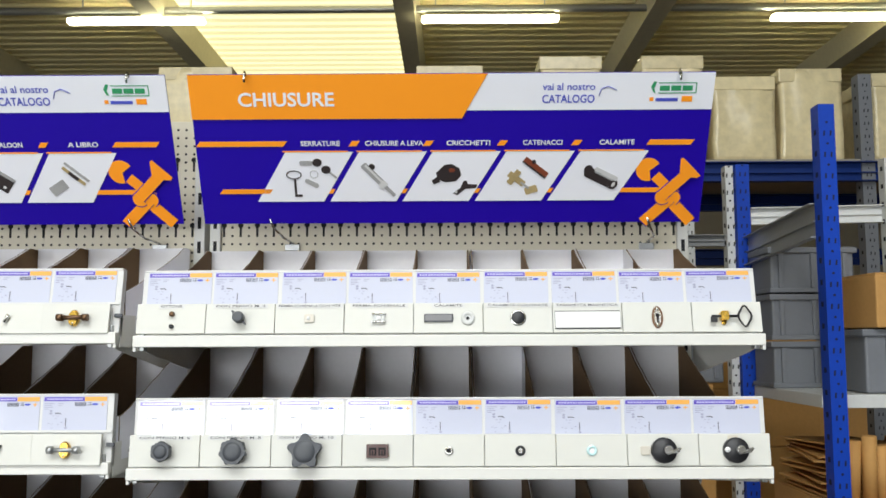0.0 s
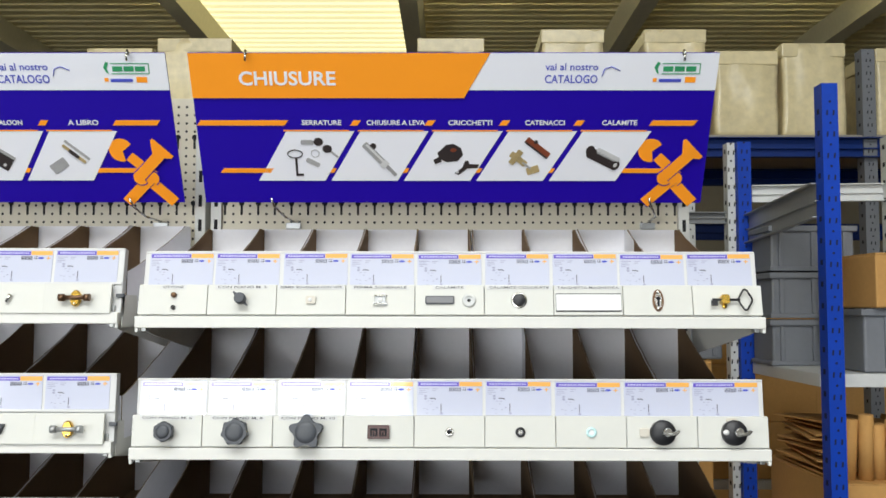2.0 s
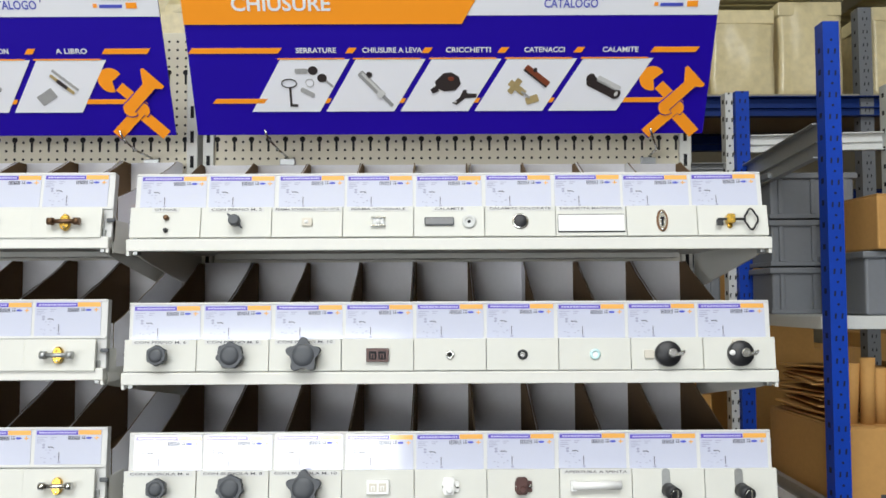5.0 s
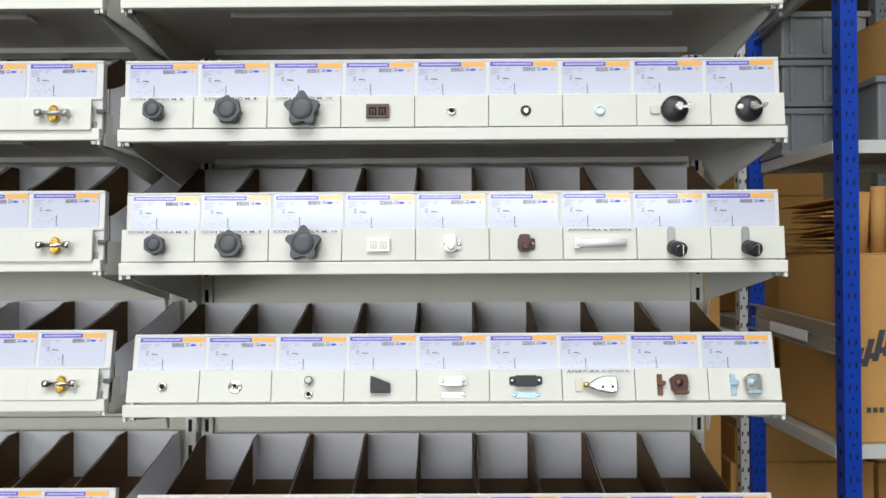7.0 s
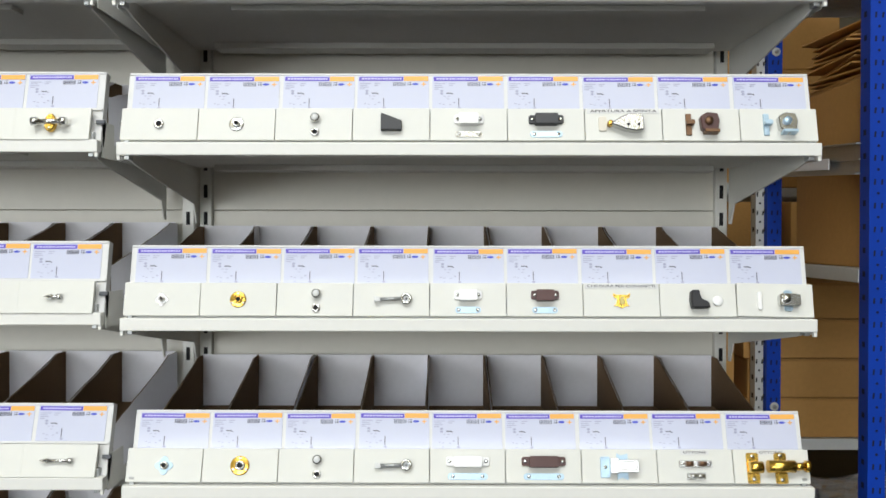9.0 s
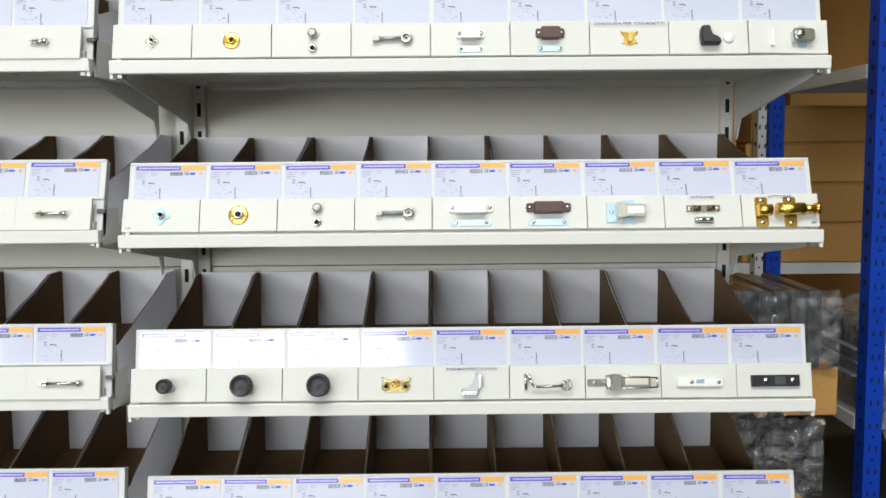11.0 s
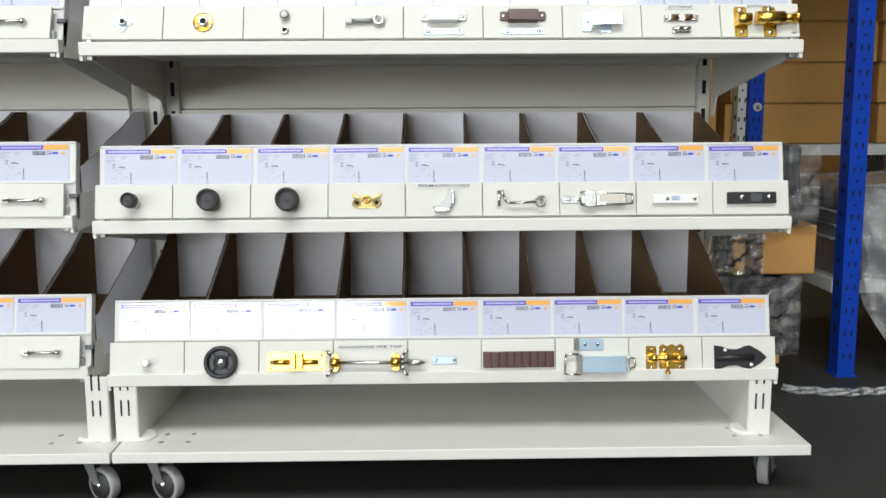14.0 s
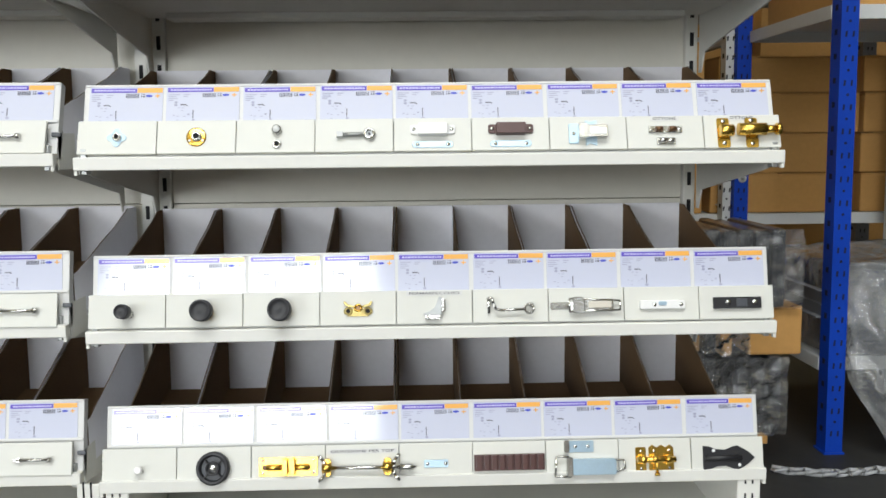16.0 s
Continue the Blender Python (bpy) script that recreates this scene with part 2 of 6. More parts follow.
def extrude(outline, y0, y1, bevel=0.0, m=None, bm=None, mi=0):
    """A plate with an outline in x and z, from y0 to y1."""
    own = bmesh.new()
    a = [own.verts.new((x, y0, z)) for x, z in outline]
    b = [own.verts.new((x, y1, z)) for x, z in outline]
    n = len(outline)
    for k in range(n):
        own.faces.new((a[k], a[(k + 1) % n], b[(k + 1) % n], b[k]))
    own.faces.new(a)
    own.faces.new(b[::-1])
    if bevel:
        bmesh.ops.bevel(own, geom=list(own.edges), offset=bevel, segments=1, affect="EDGES")
    if m is not None:
        bmesh.ops.transform(own, matrix=m, verts=own.verts)
    return join(bm, own, mi)


def rod(a, b, r, seg=10, bm=None, mi=0):
    a, b = Vector(a), Vector(b)
    d = b - a
    m = Matrix.Translation((a + b) / 2) @ d.to_track_quat("Z", "Y").to_matrix().to_4x4()
    own = bmesh.new()
    bmesh.ops.create_cone(own, cap_ends=True, segments=seg, radius1=r, radius2=r, depth=d.length, matrix=m)
    for f in own.faces:
        f.smooth = len(f.verts) == 4
    return join(bm, own, mi)


def tube(points, r, seg=8, bm=None, mi=0):
    """A bent wire through points."""
    own = bm
    for a, b in zip(points, points[1:]):
        own = rod(a, b, r, seg, own, mi)
    return own


def lobed(r, lobes, depth, amount, steps=60):
    return [((r + amount * math.cos(lobes * a)) * math.cos(a + math.pi / 2), (r + amount * math.cos(lobes * a)) * math.sin(a + math.pi / 2)) for a in (2 * math.pi * k / steps for k in range(steps))]


def oval(rx, rz, n=20, cx=0.0, cz=0.0):
    return [(cx + rx * math.cos(2 * math.pi * k / n), cz + rz * math.sin(2 * math.pi * k / n)) for k in range(n)]


def slab(w, h, r, cx=0.0, cz=0.0):
    """A rectangle with rounded corners."""
    out = []
    for sx, sz, a0 in ((1, 1, 0), (-1, 1, 90), (-1, -1, 180), (1, -1, 270)):
        for k in range(4):
            a = radians(a0 + 30 * k)
            out.append((cx + sx * (w / 2 - r) + r * math.cos(a), cz + sz * (h / 2 - r) + r * math.sin(a)))
    return out


TEXTS = {}


def lettering(text, height, width=None, spacing=1.0, bold=0.0):
    """A mesh of flat letters in x and z, centred at its foot, facing -y."""
    key = (text, height, width, bold)
    if key in TEXTS:
        return TEXTS[key]
    cu = bpy.data.curves.new("lettering", "FONT")
    cu.body, cu.align_x, cu.extrude, cu.space_character, cu.offset = text, "CENTER", 0.01, spacing, bold
    cu.resolution_u = 3
    ob = bpy.data.objects.new("lettering", cu)
    scene.collection.objects.link(ob)
    bpy.context.view_layer.update()
    me = bpy.data.meshes.new_from_object(ob.evaluated_get(bpy.context.evaluated_depsgraph_get()))
    bpy.data.objects.remove(ob)
    co = np.array([v.co[:] for v in me.vertices])
    lo, hi = co.min(0), co.max(0)
    s = height / 0.73
    sx = width / (hi[0] - lo[0]) if width else s
    mid = (lo[0] + hi[0]) / 2
    for v in me.vertices:
        x, y, z = v.co
        v.co = ((x - mid) * sx, -z * 0.02, y * s)
    TEXTS[key] = me
    return me


def write(name, text, height, material, parent, x, y, z, width=None, bold=0.0):
    if not text:
        return None
    me = lettering(text, height, width, bold=bold)
    me = me.copy()
    me.materials.clear()
    me.materials.append(material)
    ob = new(name, me)
    ob.parent = parent
    ob.location = (x, y, z)
    return ob


# ---- room ----
X0, X1, Y0, Y1, H = -9.0, 9.0, -6.0, 14.0, 4.98
tagged(new("floor", mesh_of(box(X0 - 6, X1 + 6, Y0 - 14, Y1 + 0.3, -0.2, 0), "floor", CONCRETE)), "dark grey worn concrete warehouse floor", "floor", kind="structure")
tagged(new("wall_north", mesh_of(box(X0, X1, Y1, Y1 + 0.25, 0, H + 0.4), "wall", WALLPAINT)), "dim painted panel wall at the far end", "wall", kind="structure")
tagged(new("wall_west", mesh_of(box(X0 - 0.25, X0, Y0 - 0.25, Y1 + 0.25, 0, H + 0.4), "wall", WALLPAINT)), "painted panel side wall", "wall", kind="structure")
tagged(new("wall_east", mesh_of(box(X1, X1 + 0.25, Y0 - 0.25, Y1 + 0.25, 0, H + 0.4), "wall", WALLPAINT)), "painted panel side wall", "wall", kind="structure")
# the opening from -7.55 to -4.55 is made up to go with the side fill
bm = box(X0, -7.55, Y0 - 0.25, Y0, 0, 3.27)
box(-4.55, -3.1, Y0 - 0.25, Y0, 0, 3.27, bm=bm)
box(-7.55, -4.55, Y0 - 0.25, Y0, 2.5, 3.27, bm=bm)
box(-0.4, X1, Y0 - 0.25, Y0, 0, 3.27, bm=bm)
box(-3.1, -0.4, Y0 - 0.25, Y0, 2.6, 3.27, bm=bm)
box(X0, -3.3, Y0 - 0.25, Y0, 3.27, H + 0.4, bm=bm)
box(2.55, X1, Y0 - 0.25, Y0, 3.27, H + 0.4, bm=bm)
box(-3.3, 2.55, Y0 - 0.25, Y0, 4.25, H + 0.4, bm=bm)
tagged(new("wall_south", mesh_of(bm, "wall", WALLPAINT)), "unseen wall with an open loading door, a long clerestory and an added side opening", "wall", kind="structure")

# roof of ribbed sheets with one translucent bay and beams along the hall
bm = bmesh.new()
step, z = 0.19, H
prof = []
y = Y0
while y < Y1:
    prof += [(y, z), (y + 0.1, z), (y + 0.12, z + 0.045), (y + 0.17, z + 0.045)]
    y += step
BAY = 2.31
xs = [X0, -2.71, -0.4, X1]
for a, b, mi in ((xs[0], xs[1], 0), (xs[2], xs[3], 0)):
    va = [bm.verts.new((a, p, q)) for p, q in prof]
    vb = [bm.verts.new((b, p, q)) for p, q in prof]
    for k in range(len(prof) - 1):
        bm.faces.new((va[k], va[k + 1], vb[k + 1], vb[k]))
va = [bm.verts.new((xs[1], p, q)) for p, q in prof]
vb = [bm.verts.new((xs[2], p, q)) for p, q in prof]
for k in range(len(prof) - 1):
    f = bm.faces.new((va[k], va[k + 1], vb[k + 1], vb[k]))
    f.material_index = 1 if 7.4 < prof[k][0] < 11.6 else 0
box(X0 - 0.25, X1 + 0.25, Y0 - 0.25, Y1 + 0.25, H + 0.3, H + 0.45, bm=bm)
tagged(new("ceiling", mesh_of(bm, "ceiling", ROOFSHEET, SKYLIGHT)), "ribbed roof sheets with one glowing translucent bay", "ceiling", kind="structure")
for k in range(-4, 5):
    x = -0.4 + BAY * k
    bm = extrude([(-0.13, 0), (0.13, 0), (0.09, -0.24), (-0.09, -0.24)], Y0, Y1)
    solid("roof_beam", bm, ROOFBEAM, "pale concrete roof beam under the ribbed sheets", "beam", "roof beams", "structure", pose(x, 0, H - 0.002))
for k, x in enumerate((-2.95, 0.3, 3.5, 6.7, -6.1)):
    for y in (8.5,):
        t = thing("ceiling_light", "white ceiling fitting with a lit fluorescent tube", "ceiling light", "ceiling lights", at=pose(x + 0.08, y, H - 0.27))
        part("housing", box(-0.6, 0.6, -0.03, 0.03, 0.025, 0.045, 0.005), GREYPAINT, t)
        part("tube", box(-0.63, 0.63, -0.05, 0.05, -0.025, 0.026, 0.018), TUBE, t, "lit warm white tube")
        for sx in (-0.5, 0.5):
            part("hanger", rod((sx, 0, 0.09), (sx, 0, 0.27), 0.006), GALV, t)
solid("cable_tray", rod((X0, 8.5, H - 0.17), (X1, 8.5, H - 0.17), 0.035), GALV, "grey conduit running under the roof", "conduit", at=pose(0, 0, 0))

# ---- gondola rack ----
# front foot of each tier: distance and height
TIERS = [(1.722, 1.762), (1.708, 1.5575), (1.713, 1.358), (1.729, 1.143), (1.741, 0.892), (1.747, 0.649), (1.7575, 0.401), (1.780, 0.170)]
LEANBACK = [-10, -4.6, -5.5, -14, -13, -18.5, -11, -12.5]
BACK = 2.12
BASE_Z = 0.084


def upright(parent, x):
    up = part("upright", box(x - 0.011, x + 0.011, BACK - 0.008, BACK + 0.05, BASE_Z, 2.2, 0.002), STEEL, parent)
    bm = bmesh.new()
    z = 0.2
    while z < 2.1:
        box(x - 0.0035, x + 0.0035, BACK - 0.0086, BACK - 0.007, z, z + 0.024, bm=bm)
        z += 0.05
    part("slot", bm, DARK, up, "dark bracket slots")["kind"] = "stuff"


def castor(parent, x, y, turn):
    e = part("castor", box(-0.022, 0.022, -0.022, 0.022, -0.006, 0, 0.001), GALV, parent, "small swivel castor")
    e.matrix_basis = pose(x, y, BASE_Z - 0.016, 0, 0, turn)
    bm = extrude([(-0.012, 0), (0.014, 0), (0.03, -0.043), (0.02, -0.047)], -0.0135, -0.0115)
    extrude([(-0.012, 0), (0.014, 0), (0.03, -0.043), (0.02, -0.047)], 0.0115, 0.0135, bm=bm)
    box(-0.014, 0.016, -0.0135, 0.0135, -0.008, -0.004, bm=bm)
    part("fork", bm, GALV, e)
    off = Matrix.Translation((0.025, 0, -0.042))
    part("wheel", turned([(0.021, -0.008), (0.0255, -0.008), (0.0265, -0.006), (0.0265, 0.006), (0.0255, 0.008), (0.021, 0.008)], 28, off), RUBBER, e)
    part("hub", turned([(0.004, -0.0125), (0.0105, -0.0105), (0.021, -0.0085), (0.021, 0.0085), (0.0105, 0.0105), (0.004, 0.0125)], 24, off), TYRE, e)
    part("axle", turned([(0.0055, -0.0165), (0.0055, 0.0165)], 8, off), CHROME, e)


def bay(cx, shift, xl, xr):
    rack = thing("display_rack", "cream steel gondola rack on castors with slotted uprights", "display rack", "gondola racks")
    for sx in (-0.49, 0.49):
        upright(rack, cx + sx * 0.97)
    z = 0.1
    for top in (0.578, 1.078, 1.578, 1.92):
        part("back_panel", box(cx - 0.464, cx + 0.464, BACK + 0.004, BACK + 0.02, z, top - 0.0015, 0.001), PANEL, rack)
        z = top
    part("backing", box(cx - 0.464, cx + 0.464, BACK + 0.0215, BACK + 0.03, 0.09, 1.92), PANEL, rack)
    peg = part("peg_panel", box(cx - 0.464, cx + 0.464, BACK + 0.001, BACK + 0.02, 1.92, 2.225, 0.001), PEG, rack, "perforated cream panel with keyhole slots")
    bm = bmesh.new()
    holes = bmesh.new()
    n = 0
    for r in range(17):
        for c in range(55):
            x, z = cx - 0.459 + c * 0.017, 1.935 + r * 0.017
            if r % 8 == 4:
                if c % 2 == 0:
                    continue
            bmesh.ops.create_circle(holes, cap_ends=True, segments=6, radius=0.0028, matrix=Matrix.Translation((x, BACK + 0.0004, z)) @ pose(0, 0, 0, 90))
    part("peg_hole", holes, DARK, peg, "small round holes")["kind"] = "stuff"
    keys = bmesh.new()
    for r in (4, 12):
        for c in range(0, 55, 2):
            x, z = cx - 0.459 + c * 0.017, 1.935 + r * 0.017
            bmesh.ops.create_circle(keys, cap_ends=True, segments=10, radius=0.0058, matrix=Matrix.Translation((x, BACK + 0.0002, z + 0.005)) @ pose(0, 0, 0, 90))
            box(x - 0.0022, x + 0.0022, BACK - 0.0002, BACK + 0.0006, z - 0.016, z + 0.004, bm=keys)
    part("keyhole_slot", keys, DARK, peg, "dark keyhole slots")["kind"] = "stuff"
    base = part("base_board", box(xl, xr, 1.722, 2.35, BASE_Z - 0.016, BASE_Z, 0.0015), STEEL, rack, "cream steel base tray")
    bm = bmesh.new()
    for sx in (xl + 0.06, xl + 0.1, xr - 0.06, xr - 0.1):
        for y in (1.765, 1.8):
            turned([(0.0038, 0), (0.0038, 0.0008)], 10, Matrix.Translation((sx, y, BASE_Z)) @ pose(0, 0, 0, -90), bm)
    part("bolt", bm, GALV, base)["kind"] = "stuff"
    for sx, t in ((xl + 0.05, -32), (xr - (0.055 if cx == 0 else 0.041), 62 if cx == 0 else -32)):
        castor(rack, sx, 1.765, t)
        castor(rack, sx, 2.28, t + 60)
    # low side frames that carry the lowest shelf
    for sx in (-1, 1):
        x = cx + sx * (0.475 if cx == 0 else 0.466)
        leg = part("foot_frame", box(x - 0.0165, x + 0.0165, 1.768, 1.772, BASE_Z, 0.185, 0.001), STEEL, rack, "slotted cream foot frame")
        part("side_sheet", extrude([(1.77, BASE_Z), (2.12, BASE_Z), (2.12, 0.185), (1.77, 0.185)], -0.001, 0.001, m=Matrix.Translation((x - (sx if cx == 0 else -sx) * 0.0165, 0, 0)) @ pose(0, 0, 0, 0, 0, 90)), STEEL, leg)
        bm = bmesh.new()
        for z in (0.125, 0.164):
            for s in (-0.0065, 0.0045):
                box(x + s - 0.0013, x + s + 0.0013, 1.7673, 1.769, z, z + 0.024, bm=bm)
        part("slot", bm, DARK, leg)["kind"] = "stuff"
        part("foot_disc", turned([(0.026, 0), (0.026, 0.004), (0.022, 0.006)], 24, Matrix.Translation((x - sx * 0.012, 1.79, BASE_Z)) @ pose(0, 0, 0, -90)), STEEL, leg)
    return rack


def shelf(cx, yf, zb, group):
    m = pose(cx, yf, zb)
    s = thing("metal_shelf", "cream steel gondola shelf on two brackets", "shelf", group, at=m)
    d = BACK - 0.014 - yf
    bm = box(-0.498, 0.498, 0.004, d, 0.012, 0.016)
    box(-0.44, 0.44, d - 0.07, d - 0.02, 0.002, 0.012, 0.001, bm=bm)
    box(-0.35, 0.35, 0.06, 0.1, 0.004, 0.012, 0.001, bm=bm)
    part("tray", bm, STEEL, s)
    part("front_lip", box(-0.5, 0.5, -0.014, 0.004, 0, 0.0185, 0.0015), STEEL, s)
    for sx in (-1, 1):
        part("side_flange", box(sx * 0.4992 - 0.0008, sx * 0.4992 + 0.0008, 0.008, d, -0.006, 0.047, 0.0004), STEEL, s)
        part("lip_tip", box(sx * 0.4975 - 0.0025, sx * 0.4975 + 0.0025, -0.012, -0.004, -0.007, 0.001, 0.001), STEEL, s)
    for sx in (-1, 1):
        x0 = sx * 0.488
        prof = [(0.0, 0.012), (0.0, -0.004), (0.04, -0.012), (d - 0.03, -0.055), (d - 0.012, -0.09), (d, -0.09), (d, 0.012)]
        br = part("bracket", extrude(prof, -0.0013, 0.0013, m=Matrix.Translation((x0, 0, 0)) @ pose(0, 0, 0, 0, 0, 90)), STEEL, s)
        part("hook", box(x0 - 0.004, x0 + 0.004, -0.006, 0.012, -0.006, 0.03, 0.001), GALV, br)
    return s


def label_holder(m, w, group):
    h = thing("label_holder", "white plastic shelf edge label holder", "label holder", group, at=m)
    part("back_strip", box(-w / 2, w / 2, -0.004, 0.004, 0.016, 0.124, 0.001), HOLDER, h)
    part("top_edge", box(-w / 2, w / 2, -0.0055, 0.004, 0.1215, 0.125, 0.0008), HOLDER, h)
    part("foot_edge", box(-w / 2, w / 2, -0.0065, -0.004, 0.0635, 0.0675, 0.0006), HOLDER, h)
    part("side_rib", box(w / 2 - 0.002, w / 2 + 0.001, -0.004, 0.012, 0.012, 0.125, 0.0008), HOLDER, h)
    part("side_rib", box(-w / 2 - 0.001, -w / 2 + 0.002, -0.004, 0.012, 0.012, 0.125, 0.0008), HOLDER, h)
    for sx in (-1, 1):
        part("rail_end", box(sx * w / 2 - 0.007, sx * w / 2 + 0.006, -0.009, -0.004, 0.042, 0.048, 0.001), SLATE, h, "dark end of the plate rail")
    return h


def make_card():
    """A printed product card with header bars, code bars and a small drawing, its foot at z = 0."""
    c = thing("label_card", "white product card with violet and amber header bars", "label card", "label cards")
    w, h = 0.1035, 0.054
    part("paper", box(-w / 2, w / 2, -0.0008, 0, 0, h), CARD, c)
    part("header_bar", box(-w / 2 + 0.002, 0.0145, -0.0013, -0.0006, h - 0.0085, h - 0.0022), VIOLET, c, "violet header bar")
    part("price_bar", box(0.0152, w / 2 - 0.001, -0.0013, -0.0006, h - 0.0085, h - 0.0015), AMBER, c, "amber price bar")
    bm = bmesh.new()
    x = -w / 2 + 0.006
    random.seed(5)
    while x < 0.01:
        d = random.uniform(0.0018, 0.0042)
        box(x, x + d, -0.0017, -0.0011, h - 0.0066, h - 0.0042, bm=bm)
        x += d + 0.0009
    part("header_text", bm, LILAC, c)["kind"] = "stuff"
    bm = bmesh.new()
    x = -0.0005
    while x < 0.017:
        d = random.choice((0.0004, 0.0007, 0.0011))
        box(x, x + d, -0.0013, -0.0006, h - 0.0165, h - 0.0105, bm=bm)
        x += d + 0.0006
    for i in range(5):
        for j in range(5):
            if (i * 3 + j * 5 + i * j) % 3:
                box(0.0208 + i * 0.0013, 0.0221 + i * 0.0013, -0.0013, -0.0006, h - 0.0168 + j * 0.0013, h - 0.0155 + j * 0.0013, bm=bm)
    part("bar_code", bm, GREYINK, c)["kind"] = "stuff"
    bm = bmesh.new()
    for k in range(4):
        box(-w / 2 + 0.003, -w / 2 + 0.003 + (0.016, 0.011, 0.013, 0.007)[k], -0.0013, -0.0006, h - 0.013 - 0.0028 * k, h - 0.012 - 0.0028 * k, bm=bm)
        if k < 2:
            box(-w / 2 + 0.024, -w / 2 + 0.033 - 0.003 * k, -0.0013, -0.0006, h - 0.013 - 0.0028 * k, h - 0.012 - 0.0028 * k, bm=bm)
    part("small_print", bm, PALE, c)["kind"] = "stuff"
    bm = extrude(oval(0.0048, 0.0017, 14, 0.032, h - 0.0135), -0.0013, -0.0006)
    part("blue_mark", bm, BLUEINK, c)
    bm = box(0.0432, 0.0447, -0.0013, -0.0006, h - 0.0165, h - 0.0105)
    box(0.0405, 0.0475, -0.00135, -0.0007, h - 0.0142, h - 0.0128, bm=bm)
    part("amber_mark", bm, AMBER, c)
    bm = box(-0.0142, -0.0129, -0.0013, -0.0006, 0.006, 0.0185)
    extrude([(-0.0315, 0.0272), (-0.024, 0.0272), (-0.021, 0.0252), (-0.022, 0.0245), (-0.025, 0.0258), (-0.031, 0.0255)], -0.0013, -0.0006, bm=bm)
    part("drawing", bm, GREYINK, c)
    bm = bmesh.new()
    for k in range(9):
        a, r = random.uniform(0, 6.28), random.uniform(0.004, 0.01)
        x, z = -0.031 + r * math.cos(a) * 1.2, 0.0125 + r * math.sin(a)
        box(x - 0.0016, x + 0.0016, -0.0013, -0.0006, z - 0.0004, z + 0.0004, bm=bm)
    for x, z in ((-0.038, 0.026), (-0.038, 0.03), (-0.013, 0.0035)):
        extrude(oval(0.0024, 0.0018, 10, x, z), -0.0013, -0.0006, bm=bm)
    part("diagram", bm, PALE, c)["kind"] = "stuff"
    return c


# ---- the samples: each builds its parts on a plate whose face is y = 0 and whose middle is the origin ----
def knob_star(p, r, lobes, amount, stem=0.009):
    bm = extrude(lobed(r, lobes, 0, amount), -stem - 0.014, -stem, 0.0015)
    turned([(r * 0.55, stem - 0.001), (r * 0.5, 0.0)], 18, None, bm)
    turned([(r * 0.8, stem + 0.0125), (r * 0.7, stem + 0.0152), (r * 0.4, stem + 0.0165), (0, stem + 0.0168)], 24, None, bm)
    part("knob", bm, SLATE, p, "dark grey lobed knob")


def ring(p, r, material, x=0.0, z=0.0, core=GALV, name="ring", high=0.004):
    m = Matrix.Translation((x, 0, z))
    part(name, turned([(r, 0), (r, high * 0.6), (r * 0.85, high), (r * 0.55, high), (r * 0.5, high * 0.6), (r * 0.5, high * 0.3)], 24, m), material, p)
    part("core", turned([(r * 0.5, 0.0), (r * 0.48, high * 0.55)], 16, m), core, p)


def disc(p, r, material, x=0.0, z=0.0, high=0.003, name="disc"):
    return part(name, turned([(r, 0), (r, high * 0.7), (r * 0.88, high), (0, high)], 24, Matrix.Translation((x, 0, z))), material, p)


def strip(p, w, h, material, x=0.0, z=0.0, d=0.003, r=0.002, screws=(), name="strip"):
    o = part(name, extrude(slab(w, h, r, x, z), -d, 0, 0.0005), material, p)
    for sx in screws:
        part("screw", turned([(0.0028, d - 0.0005), (0.0028, d + 0.0008), (0.001, d + 0.0014)], 12, Matrix.Translation((x + sx, 0, z))), CHROME, p)
    return o


def s_pins(p):
    disc(p, 0.0042, BRONZE, 0.002, 0.0075, 0.007, "pin")
    disc(p, 0.0035, BLACK, 0.002, -0.0125, 0.006, "pin")


def s_wing(p):
    part("wing", extrude([(-0.013, 0.011), (-0.011, 0.0125), (0.004, 0.002), (0.012, -0.011), (0.0105, -0.0115), (-0.004, -0.003)], -0.012, -0.007, 0.0006), SLATE, p)
    part("knob", turned([(0.004, 0), (0.004, 0.006), (0.009, 0.008), (0.009, 0.018), (0.007, 0.021)], 18), SLATE, p)


def s_clip_square(p, material):
    strip(p, 0.016, 0.013, material, 0, 0, 0.004)
    disc(p, 0.0032, WHITEPL, -0.001, 0, 0.0055, "boss")


def s_clip_wide(p):
    strip(p, 0.018, 0.015, GALV, 0, 0, 0.003)
    for z in (0.0065, -0.0065):
        strip(p, 0.022, 0.003, CHROME, 0, z, 0.006, 0.001, name="fold")
    disc(p, 0.0036, WHITEPL, 0, 0, 0.0055, "boss")


def s_magnet(p):
    strip(p, 0.046, 0.013, SLATE, -0.0155, 0, 0.004, 0.0015)
    strip(p, 0.043, 0.010, FERRITE, -0.0155, 0, 0.0046, 0.0015, name="face")
    ring(p, 0.011, GREYPAINT, 0.031, -0.0005, GREYPAINT)
    disc(p, 0.0028, DARK, 0.031, -0.0005, 0.003, "hole")


def s_black_disc(p):
    disc(p, 0.0128, CHROME, 0, 0, 0.002, "rim")
    disc(p, 0.0105, BLACK, 0, 0.0005, 0.004)


def s_plaque(p):
    strip(p, 0.1042, 0.0295, BLACK, 0, -0.0035, 0.002, 0.001, name="frame")
    part("face", box(-0.0515, 0.0515, -0.0032, -0.0015, -0.0165, 0.0095), WHITEPL, p, "blank white plaque")


